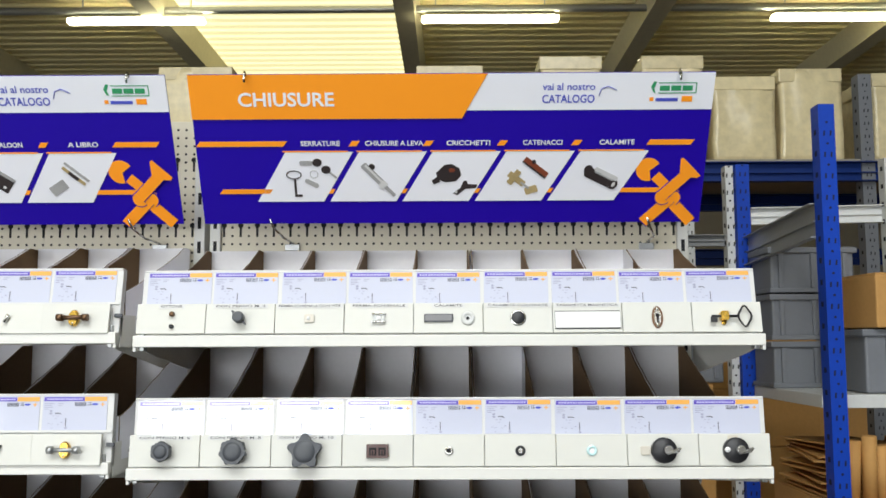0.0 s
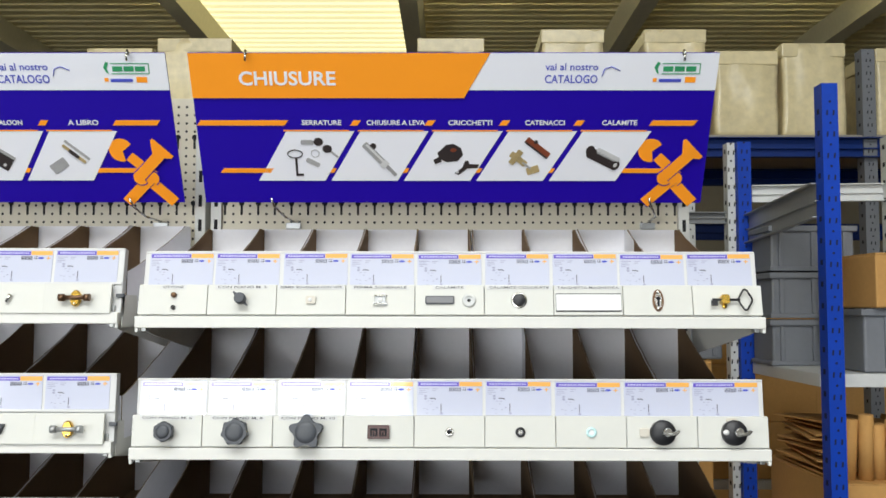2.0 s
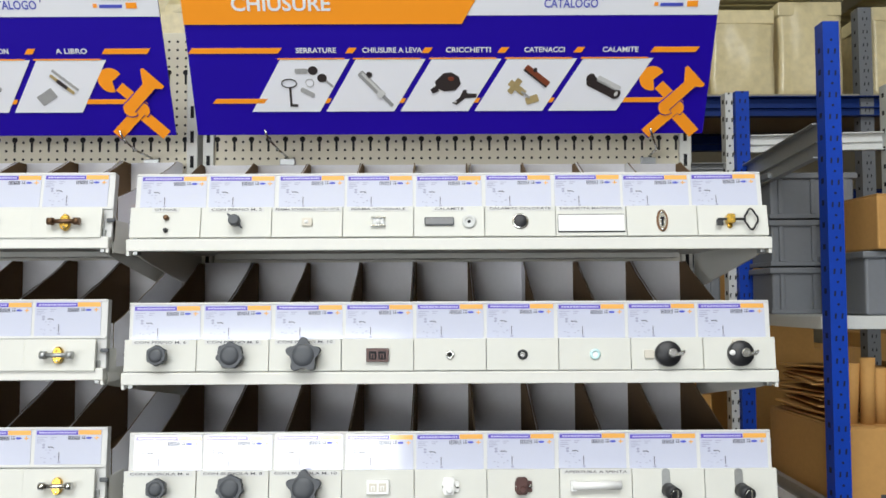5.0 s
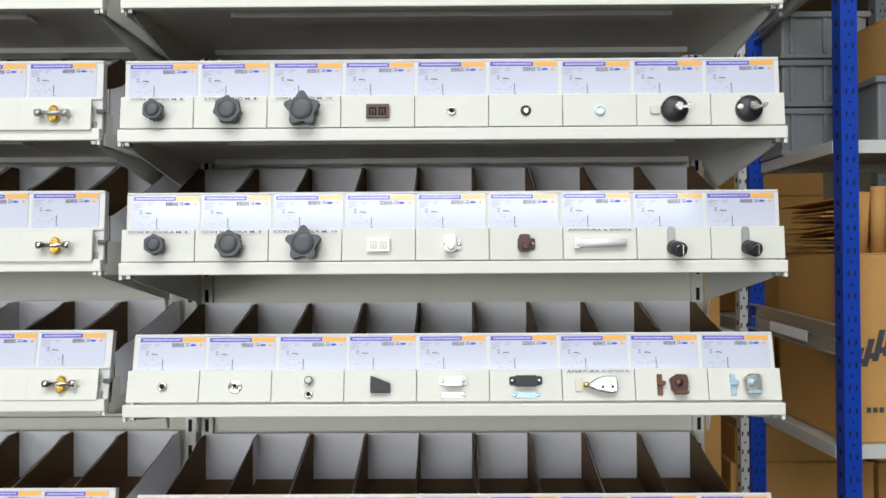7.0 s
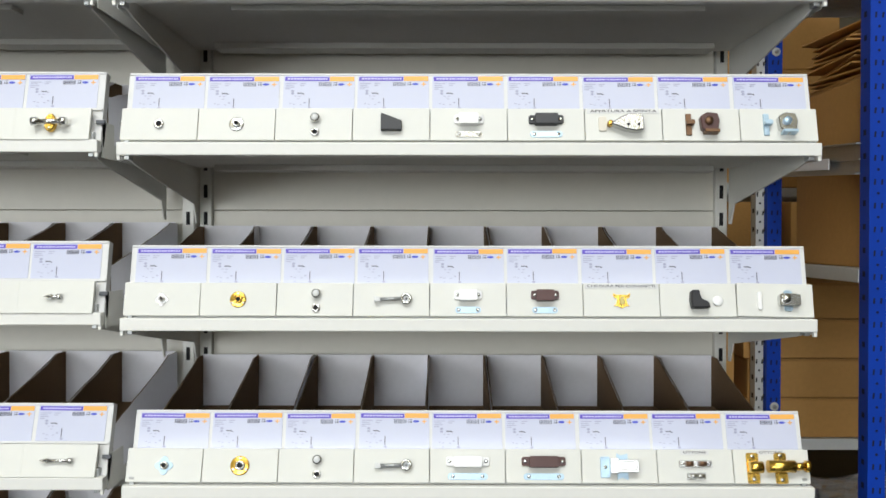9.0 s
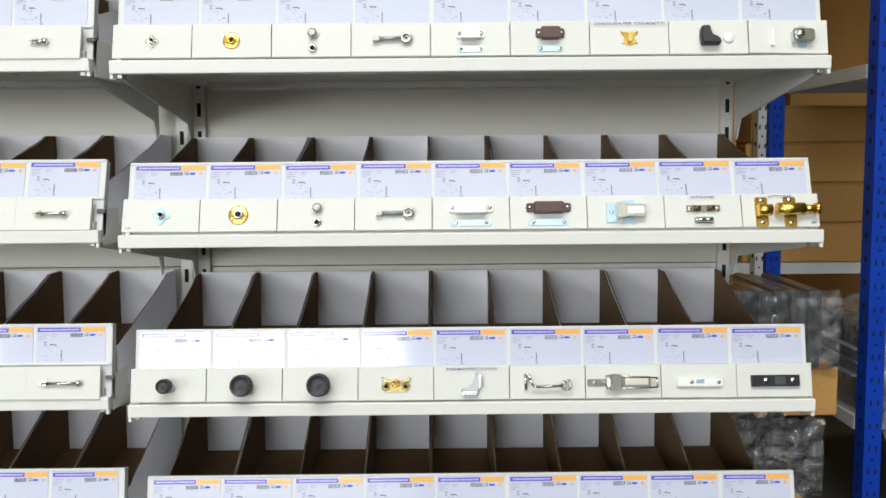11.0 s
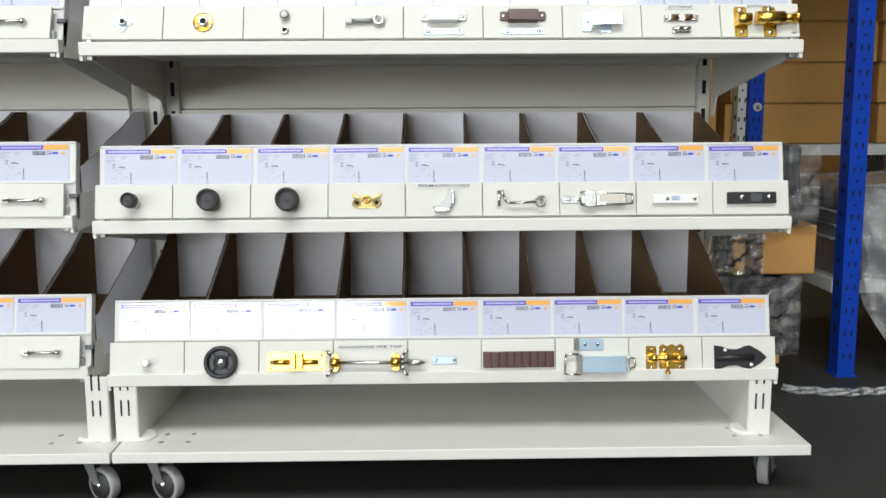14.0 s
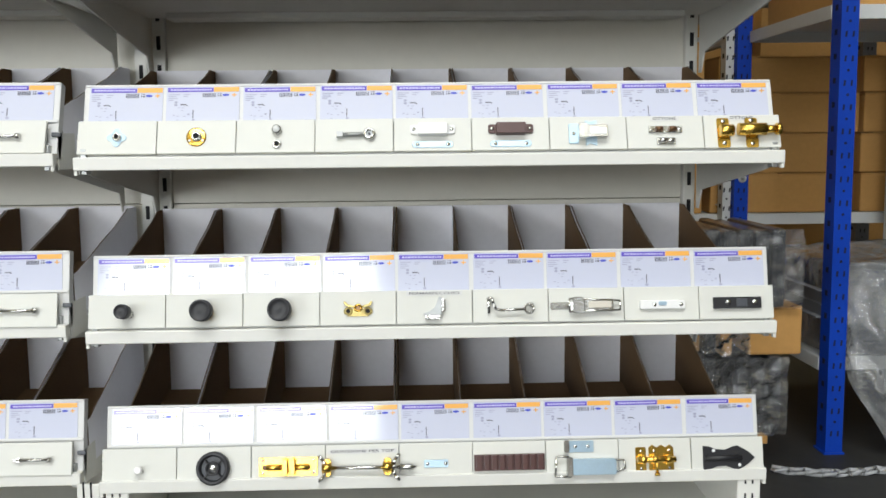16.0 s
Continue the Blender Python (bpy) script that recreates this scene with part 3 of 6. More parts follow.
def s_escutcheon(p):
    part("oval", extrude(oval(0.009, 0.018, 24), -0.002, 0, 0.0006), BRONZE, p)
    part("inlay", extrude(oval(0.0058, 0.0138, 24), -0.0032, -0.001, 0.0004), CHROME, p)
    for z in (0.0135, -0.0135):
        disc(p, 0.0028, CHROME, 0, z, 0.004, "screw")
    bm = turned([(0.0032, 0.002), (0.0032, 0.0036)], 14, Matrix.Translation((0, 0, 0.003)))
    box(-0.0016, 0.0016, -0.0036, -0.002, -0.009, 0.003, bm=bm)
    part("keyhole", bm, DARK, p)


def s_key(p):
    bm = rod((-0.026, -0.008, 0), (0.017, -0.008, 0), 0.0022)
    box(-0.028, -0.018, -0.0095, -0.0065, -0.0095, -0.001, bm=bm)
    pts = [(0.026 + 0.0095 * math.cos(a) * (1 + 0.12 * math.cos(4 * a)), -0.008, 0.0155 * math.sin(a) * (1 + 0.1 * math.cos(4 * a))) for a in (2 * math.pi * k / 20 for k in range(21))]
    tube(pts, 0.0016, 6, bm)
    part("key", bm, BLACK, p, "black bow key")
    strip(p, 0.013, 0.015, BRASS, -0.006, 0.0005, 0.012, 0.003, name="lock")
    disc(p, 0.004, BRASS, -0.006, -0.009, 0.004, "lug")


def s_double_window(p, body, inner):
    strip(p, 0.034, 0.021, body, 0, 0, 0.006, 0.001, name="body")
    for x in (-0.0072, 0.0072):
        part("window", box(x - 0.0056, x + 0.0056, -0.0066, -0.0055, -0.0065, 0.0055, 0.0004), inner, p)
        bm = box(x - 0.003, x - 0.0012, -0.0078, -0.006, -0.005, 0.002)
        box(x + 0.0012, x + 0.003, -0.0078, -0.006, -0.005, 0.002, bm=bm)
        box(x - 0.0012, x + 0.0012, -0.0078, -0.006, 0.0008, 0.002, bm=bm)
        part("spring", bm, body, p)


def s_camlock(p, side):
    if side:
        strip(p, 0.015, 0.013, BEIGE, -0.028, 0, 0.004, 0.002, name="tongue")
    else:
        strip(p, 0.016, 0.007, BEIGE, -0.003, 0.019, 0.004, 0.002, name="tongue")
        disc(p, 0.0045, WHITEPL, -0.0145, 0.001, 0.0135, "dot")
    part("cap", turned([(0.0195, 0), (0.0195, 0.009), (0.018, 0.012), (0, 0.0125)], 30), BLACK, p, "black round lock cap")
    bm = turned([(0.007, 0.01), (0.007, 0.02), (0.0055, 0.022)], 18, Matrix.Translation((0.004, 0, 0.001)))
    part("cylinder", bm, CHROME, p)
    part("key", extrude([(0.006, -0.001), (0.02, 0.005), (0.023, 0.003), (0.018, -0.003), (0.008, -0.004)], -0.024, -0.022, 0.0004), CHROME, p)


def s_latch_white(p, material, ear):
    strip(p, 0.017, 0.026, material, -0.003, 0.001, 0.011, 0.004, name="body")
    strip(p, 0.026, 0.017, ear, 0.0, 0.0, 0.004, 0.003, (-0.01, 0.01), "mounting_ear")
    part("roller", turned([(0.0055, 0.008), (0.0055, 0.016), (0.004, 0.018)], 16, Matrix.Translation((-0.002, 0, -0.004))), material, p)


def s_push_bar(p):
    bm = rod((-0.037, -0.007, 0), (0.037, -0.007, 0.0015), 0.0062, 14)
    part("bar", bm, WHITEPL, p, "white push opener")
    strip(p, 0.009, 0.016, WHITEPL, -0.035, 0, 0.01, 0.002, name="cap")


def s_lock_plate(p):
    strip(p, 0.0125, 0.034, GALV, -0.004, 0.0085, 0.002, 0.006, name="plate")
    bm = rod((-0.002, -0.002, -0.006), (0.0045, -0.023, -0.0125), 0.0108, 24)
    part("barrel", bm, BLACK, p)
    a, b = Vector((0.0045, -0.023, -0.0125)), Vector((0.0049, -0.0245, -0.013))
    part("bezel", rod(a, b, 0.0088, 20), CHROME, p)
    part("face", rod(b, b + Vector((0.0002, -0.0008, -0.0002)), 0.0072, 20), BLACK, p)
    part("key", extrude([(-0.0012, -0.009), (0.0014, -0.009), (0.0022, 0.006), (-0.0004, 0.006)], -0.003, 0, 0.0004, Matrix.Translation((0.006, -0.0255, -0.012))), CHROME, p)


def s_studs(p, material=CHROME):
    disc(p, 0.0068, material, 0.002, 0.0085, 0.009, "stud")
    # pale grey disc in place of a bright reflection on the nickel
    disc(p, 0.0055, GREYPAINT, 0.002, 0.0085, 0.0098, "cap")
    ring(p, 0.0062, material, 0.002, -0.012, DARK)


def s_star_ring(p, r, material):
    """A pronged washer: a four-lobed flange round a threaded collar."""
    part("flange", extrude(lobed(r, 4, 0, r * 0.2), -0.0016, 0, 0.0003), material, p)
    ring(p, r * 0.55, CHROME, 0.0008, 0, DARK, "collar", 0.007)


def s_flange_ring(p, r, material):
    """A round flange with three screw holes round a nickel collar."""
    disc(p, r, material, 0, 0, 0.0018, "flange")
    for a in (90, 210, 330):
        disc(p, r * 0.13, WHITEPL, r * 0.76 * math.cos(radians(a)), r * 0.76 * math.sin(radians(a)), 0.0022, "hole")
    ring(p, r * 0.52, material if r < 0.012 else CHROME, 0.0006, 0, DARK, "collar", 0.0065)


def s_wedge(p):
    part("wedge", extrude([(-0.0145, 0.0145), (-0.012, 0.0145), (0.0152, 0.0035), (0.0152, -0.0105), (-0.0145, -0.0105)], -0.009, 0, 0.0008), BLACK, p, "black plastic wedge")


def s_clip_pair(p, body, plate, w=0.042):
    strip(p, w, 0.013, body, 0, 0.007, 0.004, 0.003, (-w / 2 + 0.005, w / 2 - 0.005), "mounting_ear")
    strip(p, w * 0.66, 0.016, body, 0, 0.006, 0.012, 0.002, name="body")
    strip(p, w * 0.92, 0.0095, plate, 0, -0.0145, 0.0015, 0.0045, (-w * 0.34, w * 0.34), "strike_plate")


def s_push_latch(p):
    strip(p, 0.012, 0.022, BEIGE, -0.03, 0.001, 0.003, 0.003, name="counterpart")
    part("body", extrude([(-0.02, -0.002), (-0.006, 0.008), (0.006, 0.0125), (0.024, 0.0125), (0.0265, 0.006), (0.0265, -0.011), (0.016, -0.0135), (-0.002, -0.01)], -0.014, 0, 0.0015), CHROME, p, "stamped nickel latch")
    disc(p, 0.0042, BRASS, -0.02, 0.0, 0.011, "roller")
    for x in (0.004, 0.019):
        disc(p, 0.0022, DARK, x, -0.004, 0.0148, "rivet")


def s_hinge_pair(p, material, body):
    strip(p, 0.008, 0.032, material, -0.0185, 0, 0.003, 0.001, name="leaf")
    strip(p, 0.012, 0.007, material, -0.0165, 0.002, 0.009, 0.002, name="nose")
    part("body", extrude([(-0.004, 0.009), (0.006, 0.0155), (0.021, 0.014), (0.0235, 0.004), (0.021, -0.01), (0.011, -0.0155), (-0.002, -0.009)], -0.012, 0, 0.0012), body, p)
    disc(p, 0.0062, material, 0.008, 0.002, 0.016, "roller")
    strip(p, 0.021, 0.0045, material, 0.012, -0.0125, 0.014, 0.001, name="jaw")


def s_bolt(p, grooves):
    bm = rod((-0.016, -0.005, 0), (0.016, -0.005, 0.0012), 0.0026, 12)
    if grooves:
        for k in range(8):
            rod((-0.013 + 0.0032 * k, -0.005, 0), (-0.0116 + 0.0032 * k, -0.005, 0), 0.0033, 12, bm)
    part("shank", bm, GALV, p)
    part("end_block", box(-0.0245, -0.0155, -0.009, -0.001, -0.004, 0.004, 0.001), GREYPAINT, p)
    ring(p, 0.0088, CHROME, 0.0215, 0.001, GALV, "eye", 0.008)
    disc(p, 0.002, DARK, 0.0215, 0.001, 0.0052, "socket")


def s_brass_small(p):
    part("plate", extrude([(-0.0125, 0.0105), (-0.008, 0.0075), (0.008, 0.0075), (0.0125, 0.0105), (0.0115, 0.0045), (0.006, 0.002), (0.008, -0.006), (0.012, -0.0085), (0.004, -0.009), (0, -0.012), (-0.004, -0.009), (-0.012, -0.0085), (-0.008, -0.006), (-0.006, 0.002), (-0.0115, 0.0045)], -0.0018, 0, 0.0004), BRASS, p, "small brass casket latch")
    strip(p, 0.0065, 0.011, OLDGOLD, 0, -0.001, 0.006, 0.002, name="hasp")
    for x in (-0.0095, 0.0095):
        disc(p, 0.0011, DARK, x, 0.007, 0.0022, "hole")


def s_hook(p):
    part("hook", extrude([(-0.012, 0.0135), (0.0, 0.0135), (0.0, -0.001), (0.012, -0.003), (0.0145, -0.0125), (-0.012, -0.0125), (-0.0135, 0.0)], -0.014, 0, 0.0018), BLACK, p, "black plastic snap hook")
    disc(p, 0.0075, WHITEPL, 0.028, -0.001, 0.003, "pad")


def s_roller_catch(p):
    part("staple", extrude(slab(0.006, 0.026, 0.002, -0.023, -0.001), -0.004, 0, 0.0005), WHITEPL, p)
    strip(p, 0.012, 0.03, ZINC, 0.018, 0.0, 0.003, 0.003, name="base")
    strip(p, 0.03, 0.018, CHROME, 0.018, 0.0, 0.011, 0.004, name="case")
    disc(p, 0.006, CHROME, 0.012, 0.001, 0.016, "roller")


def s_toggle(p):
    strip(p, 0.014, 0.03, ZINC, -0.021, -0.001, 0.002, 0.002, (0.0,), "base")
    part("flaps", extrude([(-0.004, 0.019), (0.002, 0.0155), (0.012, 0.019), (0.012, -0.019), (0.002, -0.0155), (-0.004, -0.019)], -0.002, 0, 0.0004), ZINC, p)
    strip(p, 0.034, 0.018, CHROME, 0.009, 0.0, 0.012, 0.002, name="lever")
    strip(p, 0.013, 0.022, CHROME, -0.009, 0.0, 0.014, 0.002, name="yoke")
    strip(p, 0.024, 0.011, WHITEPL, 0.012, 0.0, 0.0128, 0.001, name="face")


def s_ottone_pair(p):
    for z, w in ((0.004, 0.048), (-0.0135, 0.027)):
        strip(p, w, 0.0095, CHROME, 0, z, 0.003, 0.001, (-w / 2 + 0.004, w / 2 - 0.004), "plate")
        for s in (-0.2, 0.2):
            part("cup", rod((s * w - 0.005, -0.006, z), (s * w + 0.005, -0.006, z), 0.0036, 10), BRONZE if w > 0.03 else CHROME, p)


def s_brass_bolt(p):
    strip(p, 0.018, 0.044, BRASS, -0.0275, -0.002, 0.002, 0.003, (), "keep_plate")
    for z in (0.015, -0.017):
        disc(p, 0.0032, CHROME, -0.0275, z, 0.0035, "screw")
    part("keep", rod((-0.035, -0.009, -0.001), (-0.016, -0.009, -0.001), 0.0085, 16), BRASS, p)
    strip(p, 0.018, 0.044, BRASS, 0.013, -0.002, 0.002, 0.003, (), "plate")
    for z in (0.016, -0.018):
        disc(p, 0.0032, CHROME, 0.013, z, 0.0035, "screw")
    bm = rod((-0.009, -0.011, 0), (0.03, -0.011, 0), 0.0088, 18)
    rod((0.03, -0.011, 0), (0.045, -0.011, 0), 0.0055, 14, bm)
    rod((0.045, -0.011, 0), (0.051, -0.011, 0), 0.0085, 14, bm)
    part("barrel", bm, BRASS, p, "polished brass bolt barrel")


def s_cyl_knob(p, r):
    part("stem", turned([(r * 0.6, 0), (r * 0.5, 0.014)], 18, Matrix.Translation((0.004, 0, -0.003))), CHROME if r < 0.011 else BRASS, p)
    part("knob", turned([(r, 0.012), (r * 1.02, 0.016), (r, 0.028), (r * 0.86, 0.03), (r * 0.8, 0.0285), (r * 0.3, 0.0285), (0, 0.03)], 30), BLACK, p, "black turned knob")


def s_brass_bridge(p):
    strip(p, 0.042, 0.008, OLDGOLD, 0, -0.004, 0.002, 0.003, (), "plate")
    strip(p, 0.03, 0.0035, OLDGOLD, 0, -0.0095, 0.0016, 0.001, (), "lower_lip")
    for x in (-0.014, 0.014):
        ring(p, 0.0062, OLDGOLD, x, -0.0035, DARK, "eye", 0.004)
    for sx in (-1, 1):
        part("arm", extrude([(sx * 0.006, 0.001), (sx * 0.018, 0.004), (sx * 0.021, 0.01), (sx * 0.0185, 0.011), (sx * 0.0155, 0.0065), (sx * 0.006, 0.004)], -0.007, -0.004, 0.0004), OLDGOLD, p)
    ring(p, 0.0062, BRASS, 0, 0.001, TAPE, "boss", 0.009)


def s_mirror_clip(p):
    part("web", extrude([(0.006, 0.0155), (0.0105, 0.0155), (0.0105, -0.0115), (-0.016, -0.0115), (-0.016, -0.008), (-0.006, -0.0055), (0.001, 0.0), (0.0045, 0.0075)], -0.004, 0, 0.0008), GALV, p, "nickel mirror corner clip")
    part("flange", box(0.0105, 0.0148, -0.009, 0, -0.006, 0.0125, 0.0008), CHROME, p)
    part("foot", box(-0.0135, 0.0085, -0.009, 0, -0.0175, -0.0118, 0.001), CHROME, p)
    for x in (-0.009, 0.004):
        disc(p, 0.0013, DARK, x, -0.0146, 0.0096, "hole")


def s_gate_hook(p):
    bm = tube([(-0.034, -0.004, 0.011), (-0.028, -0.009, 0.012), (-0.026, -0.01, 0.004), (-0.022, -0.01, -0.0045), (-0.015, -0.01, -0.006), (0.02, -0.01, -0.0045)], 0.0021, 8)
    tube([(0.026 + 0.0065 * math.cos(a), -0.01, -0.004 + 0.0065 * math.sin(a)) for a in (2 * math.pi * k / 14 for k in range(15))], 0.002, 6, bm)
    part("hook", bm, CHROME, p, "nickel cabin hook")
    bm = rod((-0.032, -0.003, 0.012), (-0.032, -0.003, -0.01), 0.0024)
    rod((0.027, -0.006, 0.003), (0.031, -0.006, 0.0), 0.004, 8, bm)
    part("eye_screw", bm, CHROME, p)


def s_long_toggle(p, w=0.1):
    strip(p, 0.034, 0.0105, CHROME, -0.036, -0.001, 0.002, 0.002, (-0.006, 0.007), "strike_plate")
    pts = [(-0.026, -0.008, 0.0095), (0.048, -0.008, 0.006), (0.048, -0.008, -0.0075), (-0.026, -0.008, -0.0095), (-0.026, -0.008, 0.0095)]
    part("loop", tube(pts, 0.0014, 6), CHROME, p)
    strip(p, 0.016, 0.0235, CHROME, -0.013, 0, 0.012, 0.003, name="yoke")
    strip(p, 0.042, 0.016, CHROME, 0.017, 0.0005, 0.009, 0.002, name="lever")
    strip(p, 0.034, 0.0095, BEIGE, 0.018, 0.0005, 0.0097, 0.001, name="face")


def s_white_bar(p):
    strip(p, 0.066, 0.0125, WHITEPL, 0, -0.001, 0.006, 0.002, (-0.012, 0.027), "bar")
    strip(p, 0.012, 0.006, ZINC, 0.0, 0.0005, 0.0075, 0.002, name="insert")


def s_black_bar(p):
    strip(p, 0.07, 0.0165, BLACK, 0, 0, 0.006, 0.001, name="bar")
    for x in (-0.0145, 0.0245):
        disc(p, 0.0042, CHROME, x, 0.0005, 0.0085, "screw")
    strip(p, 0.016, 0.012, SLATE, 0.006, 0, 0.0068, 0.001, name="recess")


def s_dot(p):
    part("peg", turned([(0.003, 0), (0.003, 0.006), (0.0058, 0.008), (0.006, 0.013), (0.004, 0.015)], 18, Matrix.Translation((0.0015, 0, 0))), WHITEPL, p)


def s_big_ring(p):
    part("rim", turned([(0.0245, 0), (0.0245, 0.01), (0.0225, 0.0125), (0.0185, 0.0115), (0.0175, 0.006), (0.0175, 0.003)], 36), BLACK, p, "black round socket")
    part("dish", turned([(0.018, 0.001), (0.018, 0.0042)], 30), SLATE, p)
    part("collar", turned([(0.0105, 0.004), (0.0105, 0.0125), (0.0085, 0.013), (0.008, 0.008)], 24), BLACK, p)
    part("core", turned([(0.008, 0.003), (0.007, 0.0095), (0, 0.01)], 20), CHROME, p)
    for a in (45, 135, 225, 315):
        part("rib", box(0.01, 0.0185, -0.011, -0.003, -0.001, 0.001), BLACK, p).rotation_euler = (0, radians(a), 0)


def s_brass_slide(p):
    strip(p, 0.088, 0.028, BRASS, 0, 0, 0.0018, 0.001, name="plate")
    for x in (-0.024, 0.018):
        part("slot", extrude(slab(0.03, 0.0075, 0.0037, x, -0.001), -0.0026, -0.0012), BRONZE, p)
        strip(p, 0.007, 0.023, BRASS, x + (0.02 if x < 0 else -0.011), 0.0, 0.012, 0.001, name="stop")
        part("pin", rod((x - 0.008, -0.007, -0.001), (x + 0.014, -0.007, -0.001), 0.0042, 12), BRASS, p)
    for x in (-0.038, 0.038):
        for z in (0.0095, -0.0095):
            disc(p, 0.0024, CHROME, x, z, 0.003, "screw")


def s_joint(p):
    part("rod", rod((-0.052, -0.012, -0.002), (0.06, -0.012, -0.003), 0.003, 12), CHROME, p)
    for x in (-0.052, 0.038):
        strip(p, 0.012, 0.026, BRASS, x, -0.002, 0.009, 0.005, name="bracket")
        part("block", rod((x - 0.007, -0.012, -0.002), (x + 0.007, -0.012, -0.002), 0.0075, 14), BRASS, p)
    for x, s in ((-0.06, -1), (0.052, 1)):
        pts = [(x + s * 0.004 * (abs(a) > 0.6) - s * 0.012 * (1 - a * a) * 0.4, -0.012, 0.019 * a - 0.003) for a in (-1, -0.6, -0.2, 0.2, 0.6, 1)]
        part("wing", tube(pts, 0.0026, 8), CHROME, p)
    part("tip", turned([(0.0055, 0), (0.005, 0.016), (0.0015, 0.026)], 14, Matrix.Translation((0.056, -0.012, -0.003)) @ pose(0, 0, 0, 0, 0, 90)), CHROME, p)


def s_zinc_plate(p):
    strip(p, 0.036, 0.0115, ZINC, 0, 0, 0.0022, 0.0015, (-0.013, 0.014), "plate")


def s_vent(p):
    strip(p, 0.106, 0.024, MAROON, 0, 0, 0.004, 0.001, name="body")
    for k in range(9):
        part("slat", box(-0.05 + k * 0.0115, -0.0415 + k * 0.0115, -0.0085, -0.003, -0.0115, 0.0115, 0.0008), MAROON, p)


def s_zinc_toggle(p):
    strip(p, 0.042, 0.017, ZINC, -0.004, 0.021, 0.0025, 0.002, (-0.007, 0.012), "strike_plate")
    strip(p, 0.008, 0.018, CHROME, -0.024, 0.0215, 0.006, 0.002, name="lip")
    strip(p, 0.07, 0.023, ZINC, 0.014, -0.0085, 0.012, 0.003, name="lever")
    pts = [(-0.022, -0.01, 0.007), (-0.041, -0.01, 0.007), (-0.043, -0.01, -0.022), (-0.02, -0.01, -0.023), (-0.016, -0.01, -0.014)]
    part("loop", tube(pts, 0.0018, 8), CHROME, p)
    strip(p, 0.009, 0.028, CHROME, -0.021, -0.0075, 0.014, 0.002, name="yoke")
    part("tail", tube([(0.048, -0.006, 0.001), (0.062, -0.006, 0.0), (0.063, -0.006, -0.012), (0.05, -0.006, -0.017)], 0.0016, 8), CHROME, p)


def s_barrel_bolt(p):
    strip(p, 0.016, 0.038, BRASS, -0.022, -0.001, 0.002, 0.002, (), "keep_plate")
    wavy = [(0.009 + 0.019 * u, 0.019 + 0.0022 * math.cos(9 * u)) for u in (-1, -0.7, -0.35, 0, 0.35, 0.7, 1)]
    part("plate", extrude(wavy + [(x, -z) for x, z in wavy[::-1]], -0.0022, 0, 0.0004), BRASS, p)
    for x, z in ((-0.022, 0.012), (-0.022, -0.014), (-0.002, 0.012), (0.021, 0.013), (0.021, -0.013)):
        disc(p, 0.0026, CHROME, x, z, 0.0035, "screw")
    bm = rod((-0.029, -0.009, 0), (0.029, -0.009, 0), 0.0045, 14)
    rod((0.0, -0.009, 0), (0.0, -0.011, -0.02), 0.0026, 10, bm)
    rod((0.0, -0.011, -0.02), (0.0, -0.011, -0.0235), 0.0042, 10, bm)
    part("bolt", bm, BRASS, p, "polished brass barrel bolt")
    for x in (-0.02, -0.002, 0.018):
        part("sleeve", rod((x - 0.0035, -0.008, 0), (x + 0.0035, -0.008, 0), 0.0068, 14), BRASS, p)


def s_black_hinge(p):
    up = [(-0.038, 0.018), (-0.028, 0.017), (-0.018, 0.012), (-0.004, 0.011), (0.006, 0.016), (0.015, 0.018), (0.024, 0.013), (0.031, 0.009), (0.041, 0.0)]
    part("strap", extrude(up + [(x, -z) for x, z in up[:-1][::-1]], -0.0035, 0, 0.0008), BLACK, p, "black wrought iron strap")
    part("knuckle", rod((-0.036, -0.004, 0), (0.02, -0.004, 0), 0.0045, 10), BLACK, p)
    for x, z in ((-0.022, 0.011), (0.017, -0.011)):
        disc(p, 0.0026, WHITEPL, x, z, 0.0046, "screw")


def s_brass_grip(p, material):
    bm = rod((-0.019, -0.011, 0), (0.019, -0.011, 0), 0.0035, 12)
    for s in (-1, 1):
        rod((s * 0.016, -0.011, 0), (s * 0.025, -0.011, 0), 0.006, 12, bm)
    part("grip", bm, material, p)
    part("plate", extrude(oval(0.0085, 0.0135, 18), -0.009, 0, 0.0015), BRASS, p)
    disc(p, 0.002, CHROME, 0, -0.009, 0.0105, "screw")


def s_thin_bolt(p, w=0.05):
    bm = rod((-w / 2, -0.005, 0), (w / 2, -0.005, 0), 0.0024, 10)
    rod((w / 2 - 0.006, -0.005, 0), (w / 2, -0.005, 0), 0.0045, 10, bm)
    extrude([(-w / 2 - 0.006, 0), (-w / 2 + 0.006, 0.004), (-w / 2 + 0.006, -0.004)], -0.007, -0.003, bm=bm)
    part("bolt", bm, CHROME, p)


def s_screw(p):
    part("screw", rod((-0.003, -0.004, -0.006), (0.003, -0.006, 0.006), 0.0028, 10), CHROME, p)


def s_triangle(p):
    part("foot", extrude([(-0.008, 0.008), (0.008, 0.008), (0.002, -0.009), (-0.002, -0.009)], -0.008, 0, 0.001), SLATE, p)


def blank(p):
    pass


